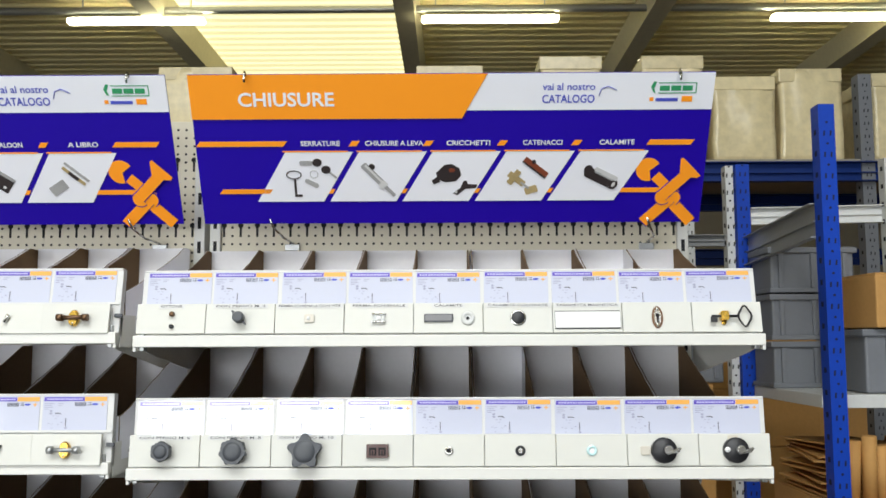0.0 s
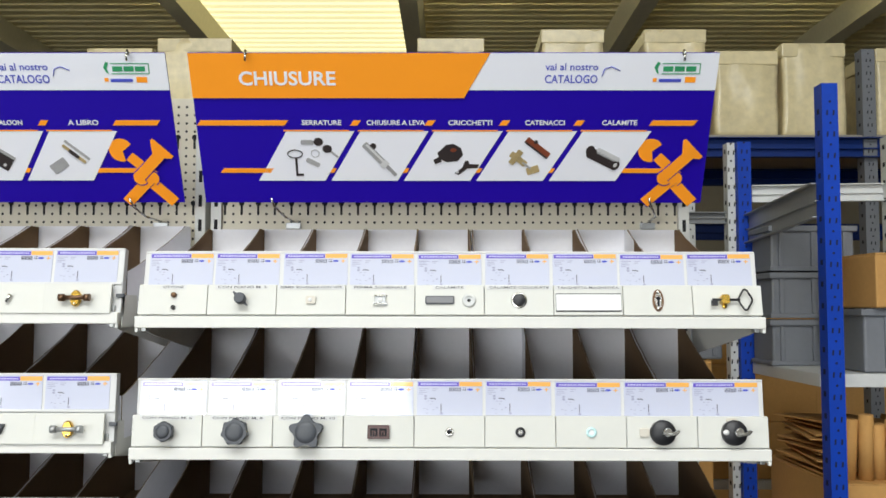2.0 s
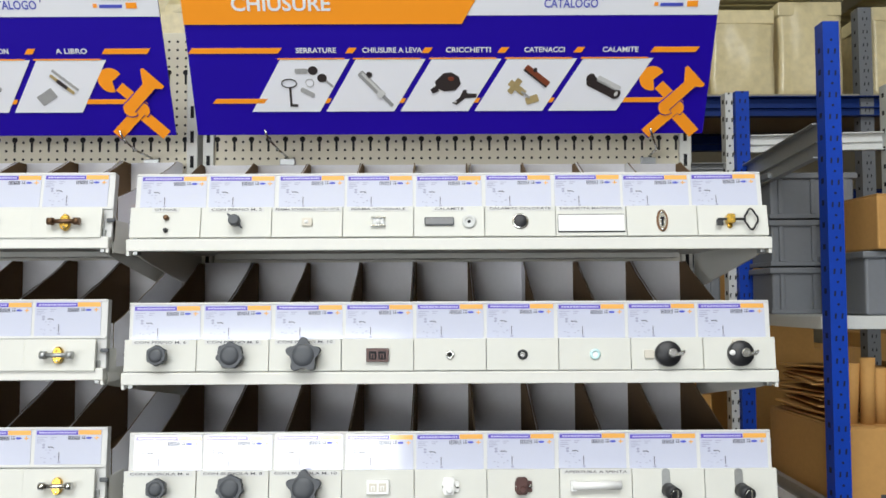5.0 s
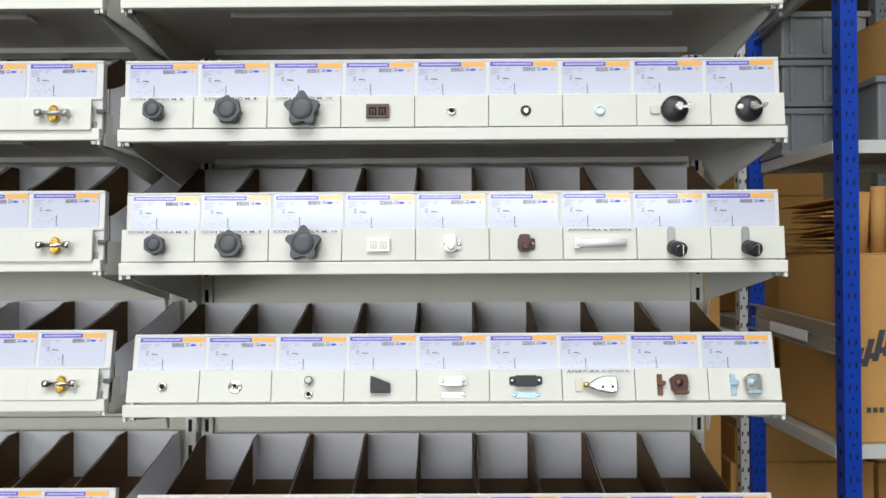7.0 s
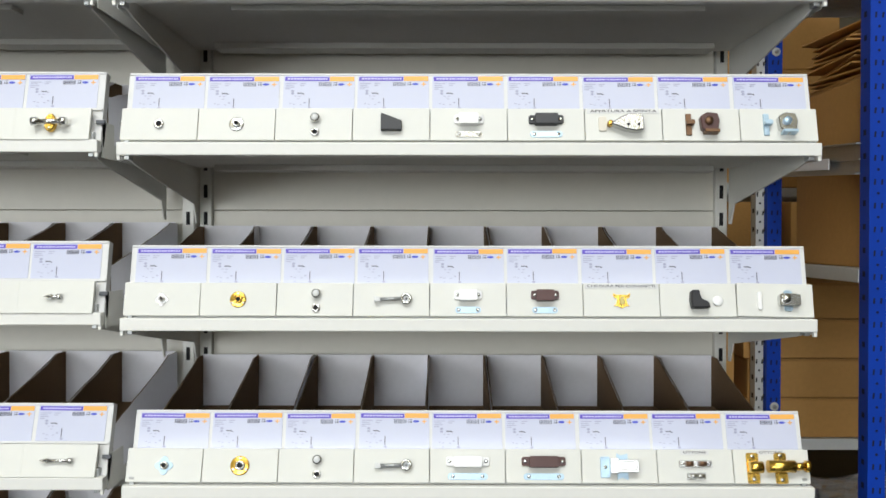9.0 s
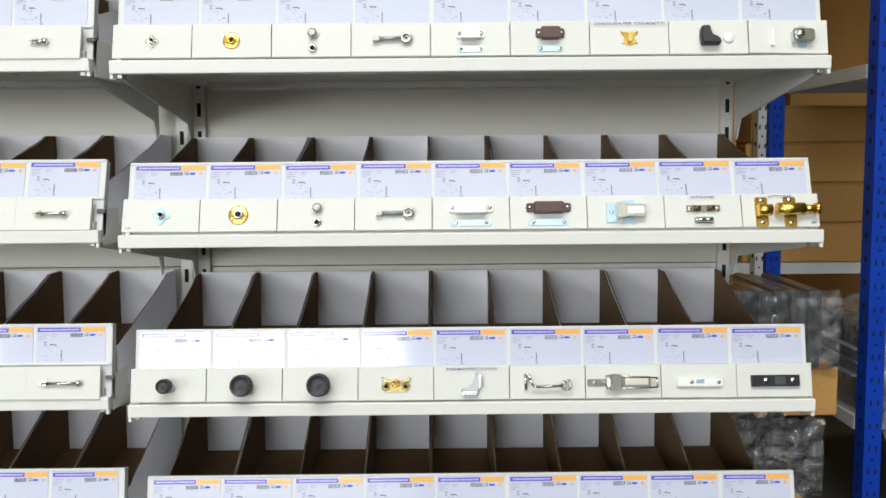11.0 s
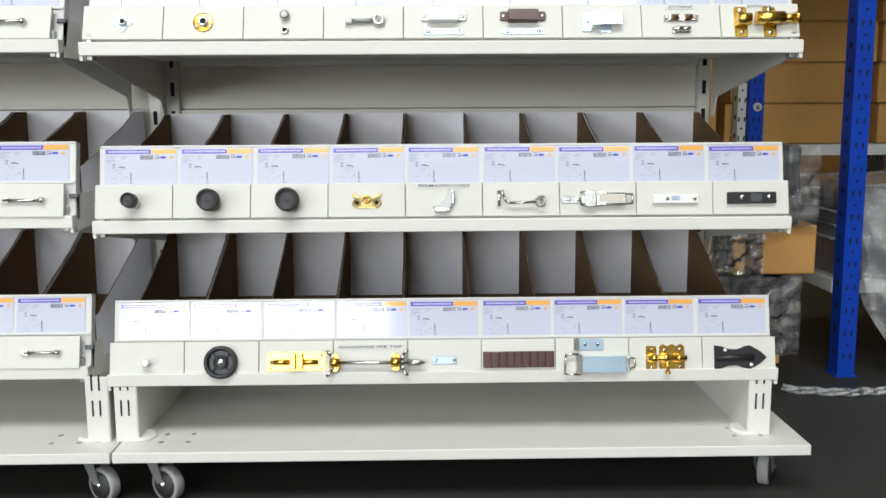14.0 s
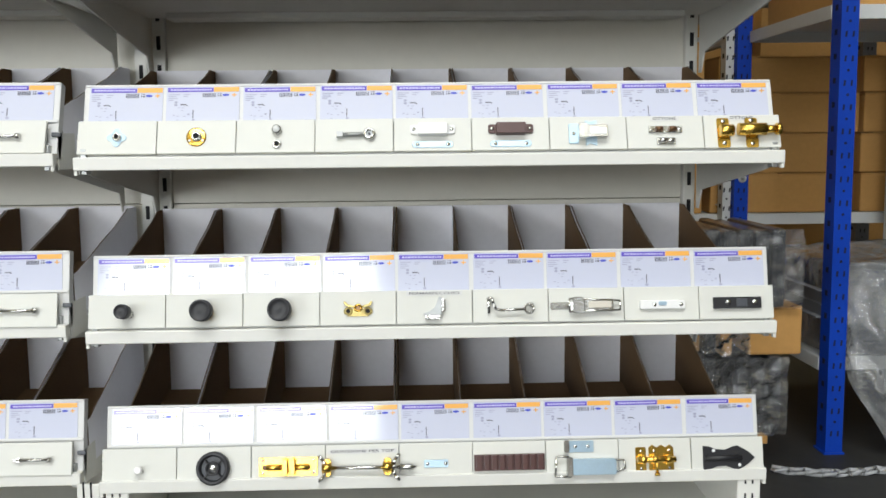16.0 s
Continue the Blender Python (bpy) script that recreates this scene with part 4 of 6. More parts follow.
# text above the sample, words for the label, builder
A = [
    [("OTTONE", "two small dark pins", s_pins), ("CON PERNO M. 5", "a dark wing knob", s_wing), ("FERMA SCHIENALE CON VITE", "a small beige panel clip", lambda p: s_clip_square(p, BEIGE)),
     ("FERMA SCHIENALE", "a zinc panel clip", s_clip_wide), ("CALAMITE", "a bar magnet and a ring", s_magnet), ("CALAMITE COLORATE", "a black round magnet", s_black_disc),
     ("TARGHETTA MAGNETICA", "a blank white magnetic plaque", s_plaque), ("", "an oval bronze escutcheon", s_escutcheon), ("", "a black bow key in a brass lock", s_key)],
    [("CON PERNO M. 6", "a small dark lobed knob", lambda p: knob_star(p, 0.0145, 6, 0.0013)), ("CON PERNO M. 8", "a dark seven-lobed knob", lambda p: knob_star(p, 0.0192, 7, 0.0022)),
     ("CON PERNO M. 10", "a large dark star knob", lambda p: knob_star(p, 0.0225, 5, 0.0052)), ("", "a dark brown double catch", lambda p: s_double_window(p, MAROON, DARK)),
     ("", "a small nickel ring", lambda p: ring(p, 0.0068, CHROME, 0, 0, DARK)), ("", "a small black ring", lambda p: ring(p, 0.0078, BLACK, 0, 0, CHROME)), ("", "a pale aqua washer", lambda p: ring(p, 0.0082, AQUA, 0, 0, WHITEPL)),
     ("", "a black cam lock with its key", lambda p: s_camlock(p, True)), ("", "a black cam lock with its key", lambda p: s_camlock(p, False))],
    [("CON BUSSOLA M. 6", "a small dark lobed knob", lambda p: knob_star(p, 0.0145, 6, 0.0013)), ("CON BUSSOLA M. 8", "a dark seven-lobed knob", lambda p: knob_star(p, 0.0192, 7, 0.0022)),
     ("CON BUSSOLA M. 10", "a large dark star knob", lambda p: knob_star(p, 0.0225, 5, 0.0052)), ("", "a white double catch", lambda p: s_double_window(p, WHITEPL, BEIGE)),
     ("", "a white roller latch", lambda p: s_latch_white(p, WHITEPL, WHITEPL)), ("", "a dark brown roller latch", lambda p: s_latch_white(p, MAROON, MAROON)), ("APERTURA A SPINTA", "a white push opener", s_push_bar),
     ("", "a black furniture lock with key", s_lock_plate), ("", "a black furniture lock with key", s_lock_plate)],
    [("", "a nickel ring", lambda p: ring(p, 0.0072, CHROME, 0, 0, DARK)), ("", "a nickel flanged ring", lambda p: s_flange_ring(p, 0.0105, CHROME)), ("", "two nickel studs", s_studs), ("", "a black plastic wedge", s_wedge),
     ("", "a white magnetic catch with plate", lambda p: s_clip_pair(p, WHITEPL, CHROME)), ("", "a black magnetic catch with plate", lambda p: s_clip_pair(p, BLACK, ZINC, 0.05)),
     ("APERTURA A SPINTA", "a nickel push latch", s_push_latch), ("", "a dark bronze spring catch", lambda p: s_hinge_pair(p, BRONZE, MAROON)), ("", "a zinc spring catch", lambda p: s_hinge_pair(p, ZINC, CHROME))],
    [("", "a zinc star ring", lambda p: s_star_ring(p, 0.0082, CHROME)), ("", "a brass flanged ring", lambda p: s_flange_ring(p, 0.0118, BRASS)), ("", "two nickel studs", s_studs), ("", "a nickel eye bolt", lambda p: s_bolt(p, False)),
     ("", "a white catch with zinc plate", lambda p: s_clip_pair(p, WHITEPL, ZINC, 0.04)), ("", "a dark brown catch with zinc plate", lambda p: s_clip_pair(p, MAROON, ZINC, 0.04)),
     ("CHIUSURA PER COFANETTI", "a small brass casket latch", s_brass_small), ("", "a black snap hook", s_hook), ("", "a nickel roller catch", s_roller_catch)],
    [("", "a zinc star ring", lambda p: s_star_ring(p, 0.0112, ZINC)), ("", "a brass flanged ring", lambda p: s_flange_ring(p, 0.014, BRASS)), ("", "two nickel studs", s_studs), ("", "a threaded eye bolt", lambda p: s_bolt(p, True)),
     ("", "a long white catch with zinc plate", lambda p: s_clip_pair(p, WHITEPL, ZINC, 0.063)), ("", "a long brown catch with zinc plate", lambda p: s_clip_pair(p, MAROON, ZINC, 0.064)),
     ("", "a zinc toggle latch", s_toggle), ("OTTONE", "two small nickel ball catches", s_ottone_pair), ("OTTONE", "a polished brass bolt", s_brass_bolt)],
    [("", "a small black turned knob", lambda p: s_cyl_knob(p, 0.0105)), ("", "a black turned knob", lambda p: s_cyl_knob(p, 0.0155)), ("", "a large black turned knob", lambda p: s_cyl_knob(p, 0.0165)),
     ("", "a small brass bridge catch", s_brass_bridge), ("FERMASPECCHIO", "a nickel mirror clip", s_mirror_clip), ("", "a nickel cabin hook", s_gate_hook), ("", "a long nickel toggle latch", s_long_toggle),
     ("", "a white plastic bar", s_white_bar), ("", "a black bar with two screws", s_black_bar)],
    [("", "a small white peg", s_dot), ("", "a large black round socket", s_big_ring), ("", "a brass slide plate", s_brass_slide), ("GIUNZIONE PER TOP", "a worktop joint connector", s_joint),
     ("", "a small zinc plate", s_zinc_plate), ("", "a dark brown slatted vent", s_vent), ("", "a zinc toggle clamp", s_zinc_toggle), ("", "a polished brass barrel bolt", s_barrel_bolt), ("", "a black strap hinge", s_black_hinge)],
]
LEFTS = [
    (("a small screw", s_screw), ("a brass and dark grip latch", lambda p: s_brass_grip(p, BRONZE))), (("a dark tapered foot", s_triangle), ("a brass grip latch", lambda p: s_brass_grip(p, GALV))),
    (("nothing on it", blank), ("a brass grip latch", lambda p: s_brass_grip(p, CHROME))), (("nothing on it", blank), ("a brass grip latch", lambda p: s_brass_grip(p, CHROME))),
    (("nothing on it", blank), ("a thin short bolt", lambda p: s_thin_bolt(p, 0.02))), (("nothing on it", blank), ("a thin bolt", lambda p: s_thin_bolt(p, 0.042))),
    (("nothing on it", blank), ("a long thin bolt", lambda p: s_thin_bolt(p, 0.056))), (("nothing on it", blank), ("a thin bolt", lambda p: s_thin_bolt(p, 0.052))),
]


def sample_plate(m, words, text, builder, w=0.1095, low=0.0, hi=0.0485):
    p = thing("sample_plate", "ivory sample plate carrying " + words, "sample plate", "sample plates", at=m)
    part("panel", box(-w / 2, w / 2, -0.0035, 0.0035, 0, hi, 0.0009), PLATE, p)
    before = set(p.children)
    builder(p)
    for ob in p.children:
        if ob not in before:
            ob.location = (ob.location.x, ob.location.y - 0.0033, ob.location.z + 0.0235)
    if text:
        size = 0.0039
        width = min(0.098, 0.0056 * len(text))
        part("text_strip", box(-width / 2 - 0.004, width / 2 + 0.004, -0.0042, -0.003, 0.0405, 0.0478), HOLDER, p)
        write("lettering", text, size, INK, p, 0, -0.0044, 0.0424, width, 0.006)
    return p


HIGH = [0.172, 0.184, 0.18, 0.138, 0.138, 0.145, 0.15, 0.178]


def make_bin(depth, high, seed):
    """An open cardboard parts bin: brown inside, white outside, walls that slope down to the front and a floor that climbs to the back."""
    b = thing("cardboard_bin", "open-fronted cardboard parts bin, brown inside with a white back", "storage bin", "cardboard bins")
    w, t = 0.1032, 0.0019
    r = random.Random(seed)
    for sx in (-1, 1):
        # flat at the back, a rounded shoulder, then a slightly hollow slope down to the low front
        flat, low = depth - 0.04 + r.uniform(-0.008, 0.008), 0.072
        edge = [(flat, high), (flat - 0.008, high - 0.004)]
        for k in range(1, 10):
            u = k / 9
            edge.append((flat - 0.008 - u * (flat - 0.02), high - 0.004 - (u ** 0.9) * (high - 0.004 - low) + r.uniform(-0.0012, 0.0012)))
        prof = [(0.0, 0.0), (depth, 0.0), (depth, high)] + edge + [(0.0, low - 0.002)]
        bm = extrude(prof, -t / 2, t / 2, m=Matrix.Translation((sx * (w / 2 - t / 2), 0, 0)) @ pose(0, 0, 0, 0, 0, 90))
        bmesh.ops.recalc_face_normals(bm, faces=bm.faces)
        for f in bm.faces:
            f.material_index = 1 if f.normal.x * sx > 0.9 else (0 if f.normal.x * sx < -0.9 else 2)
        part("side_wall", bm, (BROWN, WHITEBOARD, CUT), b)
    part("back_wall", box(-w / 2 + t + 0.0004, w / 2 - t - 0.0004, depth - 0.006, depth - 0.003, 0.004, high + 0.002), WHITEBOARD, b, "white faced back wall")
    a = math.degrees(math.atan2(0.052, depth - 0.02))
    bot = box(-w / 2 + t, w / 2 - t, 0.002, (depth - 0.02) / math.cos(radians(a)), 0.0, 0.003)
    bmesh.ops.transform(bot, matrix=pose(0, 0, 0.001, a), verts=bot.verts)
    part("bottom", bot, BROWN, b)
    part("front_wall", box(-w / 2 + t, w / 2 - t, 0.0, 0.003, 0.0032, 0.07), WHITEBOARD, b)
    return b


card0 = make_card()
bins = {}
first_card = True
for b_i, (cx, dy, dz, cols) in enumerate(((0.0, 0.0, 0.0, range(9)), (-1.035, 0.022, 0.006, range(5, 9)))):
    bay((0.0, -0.983)[b_i], 0, (-0.484, -1.512)[b_i], (0.537, -0.487)[b_i])
    for k, (yf, zb) in enumerate(TIERS):
        yf, zb = yf + dy, zb + dz
        shelf(cx, yf, zb, "gondola shelves")
        m = pose(cx, yf, zb, LEANBACK[k])
        label_holder(m, 0.985 if b_i == 0 else 0.998, "label holders")
        for c in cols:
            x = -0.4347 + 0.1087 * c + (0.0 if b_i == 0 else 0.004)
            jig = random.Random(k * 31 + c + 100 * b_i)
            mm = m @ pose(x + jig.uniform(-0.001, 0.001), -0.0042, 0.0675 + jig.uniform(-0.0006, 0.0006), 0, jig.uniform(-0.3, 0.3), 0)
            if first_card:
                card0.matrix_basis = mm
                first_card = False
            else:
                copy_thing(card0, mm)
            tilt = jig.uniform(-0.25, 0.25)
            if b_i == 0:
                text, words, builder = A[k][c]
                if k == 4 and c == 8:
                    tilt = 1.2
                sample_plate(m @ pose(-0.442 + 0.1105 * c, -0.0105, 0.0192 - (0.011 if k == 7 else 0.0), jig.uniform(-1.5, 0.6), tilt, 0), words, text, builder, hi=0.0485 if k < 7 else 0.054)
            elif c >= 7:
                words, builder = LEFTS[k][c - 7]
                sample_plate(m @ pose(-0.4385 + 0.109 * c, -0.0165, 0.0135, -1.5, tilt, 0), words, "", builder)
            else:
                sample_plate(m @ pose(-0.4385 + 0.109 * c, -0.0165, 0.0135, -1.5, tilt, 0), "nothing on it", "", blank)
            depth = round(2.104 - yf - 0.036, 3)
            key = (depth, c % 3)
            xb = -0.427 + 0.104 * c + (0.0 if b_i == 0 else 0.042)
            mb = pose(cx + xb + jig.uniform(-0.0012, 0.0012), yf + 0.036, zb + 0.0165, 0, 0, jig.uniform(-0.3, 0.3) - (0.0 if b_i == 0 else 2.3))
            if key not in bins:
                bins[key] = make_bin(depth, HIGH[k], k * 7 + c)
                bins[key].matrix_basis = mb
            else:
                copy_thing(bins[key], mb)


# ---- signs ----
def parallelogram(x0, x1, z0, z1, slant, y, bm=None):
    return extrude([(x0, z0), (x1, z0), (x1 + slant, z1), (x0 + slant, z1)], y - 0.0006, y, bm=bm)


def tool_mark(p):
    """Crossed spanner and screw, twisted round each other, as flat orange shapes."""
    def band(a, b, w, y, bm=None):
        a, b = Vector(a), Vector(b)
        n = Vector((-(b - a).y, (b - a).x)).normalized() * w / 2
        return extrude([tuple(a + n), tuple(b + n), tuple(b - n), tuple(a - n)], y - 0.0003, y, bm=bm)

    def fan(x, z, r, a0, a1, y, bm):
        extrude([(x + r * math.cos(radians(a)), z + r * math.sin(radians(a))) for a in range(a0, a1, 15)], y - 0.0005, y - 0.0001, bm=bm)
    bm = band((0.383, 0.095), (0.425, 0.055), 0.02, -0.0014)
    band((0.413, 0.047), (0.458, 0.001), 0.022, -0.0015, bm)
    extrude([(0.369 + 0.023 * math.cos(radians(a)), 0.107 + 0.023 * math.sin(radians(a))) for a in range(30, 300, 15)] + [(0.372, 0.105)], -0.0018, -0.00145, bm=bm)
    part("spanner_mark", bm, SIGNORANGE, p)
    bm = band((0.364, -0.0), (0.42, 0.055), 0.025, -0.0022)
    fan(0.419, 0.0505, 0.0165, -60, 150, -0.0022, bm)
    part("mark_outline", bm, SIGNBLUE, p)
    bm = band((0.366, 0.001), (0.419, 0.053), 0.0215, -0.003)
    fan(0.419, 0.0505, 0.0145, -60, 150, -0.003, bm)
    part("screw_mark", bm, SIGNORANGE, p)
    bm = band((0.395, 0.052), (0.441, 0.099), 0.025, -0.0038)
    fan(0.4, 0.053, 0.0165, 120, 330, -0.0038, bm)
    part("mark_outline", bm, SIGNBLUE, p)
    bm = band((0.393, 0.05), (0.445, 0.103), 0.0215, -0.0046)
    fan(0.4, 0.053, 0.0145, 120, 330, -0.0046, bm)
    extrude([(0.428, 0.098), (0.448, 0.092), (0.462, 0.091), (0.467, 0.096), (0.432, 0.131), (0.427, 0.128)], -0.0051, -0.0047, bm=bm)
    part("screw_head_mark", bm, SIGNORANGE, p)


def pic_lock(p, x):
    o = [("key_picture", tube([(x - 0.018 + 0.014 * math.cos(a), -0.0026, 0.1 + 0.008 * math.sin(a)) for a in (2 * math.pi * k / 12 for k in range(13))], 0.0011, 6), P_DARK)]
    bm = box(x - 0.0185, x - 0.0145, -0.0032, -0.002, 0.056, 0.093)
    box(x - 0.0145, x - 0.004, -0.0032, -0.002, 0.056, 0.0605, bm=bm)
    o.append(("shaft_picture", bm, P_DARK))
    for dx, dz in ((0.027, 0.124), (0.043, 0.11)):
        o.append(("key_head_picture", extrude(oval(0.009, 0.008, 14, x + dx, dz), -0.0032, -0.002), P_DARK))
    o.append(("blade_picture", extrude(slab(0.02, 0.004, 0.001), -0.003, -0.002, m=Matrix.Translation((x + 0.055, 0, 0.1)) @ pose(0, 0, 0, 0, 42, 0)), P_GREY))
    o.append(("lock_picture", extrude(slab(0.024, 0.009, 0.003, x + 0.006, 0.123), -0.003, -0.002), P_GREY))
    o.append(("ring_picture", tube([(x + 0.02 + 0.0075 * math.cos(a), -0.0026, 0.101 + 0.0075 * math.sin(a)) for a in (2 * math.pi * k / 12 for k in range(13))], 0.0006, 5), P_GREY))
    o.append(("plate_picture", extrude(slab(0.028, 0.009, 0.004), -0.003, -0.002, m=Matrix.Translation((x + 0.015, 0, 0.083)) @ pose(0, 0, 0, 0, 28, 0)), P_GREY))
    return o


def pic_lever(p, x):
    m = Matrix.Translation((x, 0, 0.093)) @ pose(0, 0, 0, 0, 47, 0)
    body = extrude(slab(0.058, 0.013, 0.003, -0.008), -0.003, -0.002, m=m)
    tail = extrude(slab(0.026, 0.007, 0.001, 0.036), -0.003, -0.002, m=m)
    return [("lever_picture", body, P_GREY), ("tail_picture", tail, P_GREY), ("shine_picture", extrude(slab(0.05, 0.004, 0.001, -0.008, 0.002), -0.0036, -0.003, m=m), P_LIGHT),
            ("loop_picture", extrude(slab(0.012, 0.016, 0.003, 0.018), -0.0042, -0.0036, m=m), P_LIGHT), ("eye_picture", extrude(oval(0.006, 0.006, 12, -0.022, 0.009), -0.003, -0.002, m=m), P_DARK)]


def pic_catch(p, x):
    bm = extrude([(x - 0.026, 0.102), (x - 0.01, 0.118), (x + 0.004, 0.12), (x + 0.018, 0.112), (x + 0.022, 0.098), (x + 0.012, 0.086), (x - 0.008, 0.084), (x - 0.022, 0.09)], -0.003, -0.002)
    foot = extrude([(x - 0.034, 0.088), (x - 0.022, 0.096), (x - 0.018, 0.085), (x - 0.03, 0.08)], -0.0036, -0.003)
    fork = extrude([(x + 0.006, 0.062), (x + 0.02, 0.072), (x + 0.026, 0.086), (x + 0.032, 0.087), (x + 0.034, 0.08), (x + 0.052, 0.079), (x + 0.05, 0.072), (x + 0.03, 0.071), (x + 0.014, 0.058)], -0.003, -0.002)
    return [("catch_picture", bm, P_DARK), ("foot_picture", foot, P_DARK), ("fork_picture", fork, P_DARK), ("shine_picture", extrude(oval(0.006, 0.004, 10, x + 0.004, 0.108), -0.0036, -0.003), P_RUST),
            ("hole_picture", extrude(oval(0.003, 0.002, 10, x + 0.012, 0.064), -0.0036, -0.003), P_LIGHT)]


def pic_bolt(p, x):
    m = Matrix.Translation((x + 0.024, 0, 0.113)) @ pose(0, 0, 0, 0, 38, 0)
    m2 = Matrix.Translation((x - 0.012, 0, 0.09)) @ pose(0, 0, 0, 0, 38, 0)
    bm = extrude(slab(0.036, 0.012, 0.002), -0.003, -0.002, m=m2)
    keep = extrude(slab(0.024, 0.014, 0.002), -0.003, -0.002, m=Matrix.Translation((x + 0.016, 0, 0.068)) @ pose(0, 0, 0, 0, -18, 0))
    return [("bar_picture", extrude(slab(0.054, 0.011, 0.002), -0.003, -0.002, m=m), P_RUST), ("edge_picture", extrude(slab(0.054, 0.0035, 0.001, 0, -0.006), -0.0036, -0.003, m=m), P_DARK),
            ("knob_picture", extrude(oval(0.004, 0.004, 10, -0.01, 0.006), -0.0036, -0.003, m=m), P_DARK), ("bolt_picture", bm, P_GOLD),
            ("plate_picture", extrude(slab(0.011, 0.032, 0.002, -0.006), -0.0036, -0.003, m=m2), P_GOLD), ("keep_picture", keep, P_GOLD), ("pin_picture", extrude(slab(0.02, 0.004, 0.001, 0.02), -0.0042, -0.0036, m=m2), P_GREY)]


def pic_magnet(p, x):
    m = Matrix.Translation((x + 0.006, 0, 0.092)) @ pose(0, 0, 0, 0, 27, 0)
    bm = extrude(slab(0.058, 0.021, 0.005), -0.003, -0.002, m=m)
    return [("magnet_picture", bm, P_DARK), ("end_picture", extrude(oval(0.01, 0.011, 14, 0.028, 0.0), -0.0036, -0.003, m=m), P_DARK), ("ear_picture", extrude(oval(0.008, 0.01, 14, -0.026, 0.004), -0.0036, -0.003, m=m), P_DARK),
            ("hole_picture", extrude(oval(0.003, 0.005, 10, 0.03, 0.0), -0.0042, -0.0036, m=m), P_LIGHT), ("plate_picture", extrude(slab(0.048, 0.009, 0.003, 0.008, 0.012), -0.0042, -0.0036, m=m), P_LIGHT),
            ("shade_picture", extrude(slab(0.04, 0.004, 0.001, 0.006, 0.007), -0.0042, -0.0036, m=m), P_GREY)]


def pic_leaf(p, x):
    m = Matrix.Translation((x + 0.008, 0, 0.1)) @ pose(0, 0, 0, 0, 42, 0)
    leaf = extrude(slab(0.034, 0.02, 0.002), -0.003, -0.002, m=Matrix.Translation((x - 0.024, 0, 0.076)) @ pose(0, 0, 0, 0, -32, 0))
    return [("strip_picture", extrude(slab(0.056, 0.005, 0.001, 0, 0.01), -0.003, -0.002, m=m), P_GREY), ("leaf_picture", leaf, P_GREY), ("brass_picture", extrude(slab(0.052, 0.006, 0.002), -0.0036, -0.003, m=m), P_GOLD),
            ("pin_picture", extrude(slab(0.022, 0.007, 0.002), -0.0042, -0.0036, m=m), P_DARK)]


def pic_hinge(p, x):
    m = Matrix.Translation((x, 0, 0.093)) @ pose(0, 0, 0, 0, 35, 0)
    bm = extrude(slab(0.056, 0.03, 0.003), -0.003, -0.002, m=m)
    return [("hinge_picture", bm, P_DARK), ("knuckle_picture", extrude(slab(0.05, 0.006, 0.002, 0.004, 0.016), -0.0036, -0.003, m=m), P_GREY), ("hole_picture", extrude(oval(0.003, 0.003, 10, 0.018, -0.006), -0.0036, -0.003, m=m), P_LIGHT)]


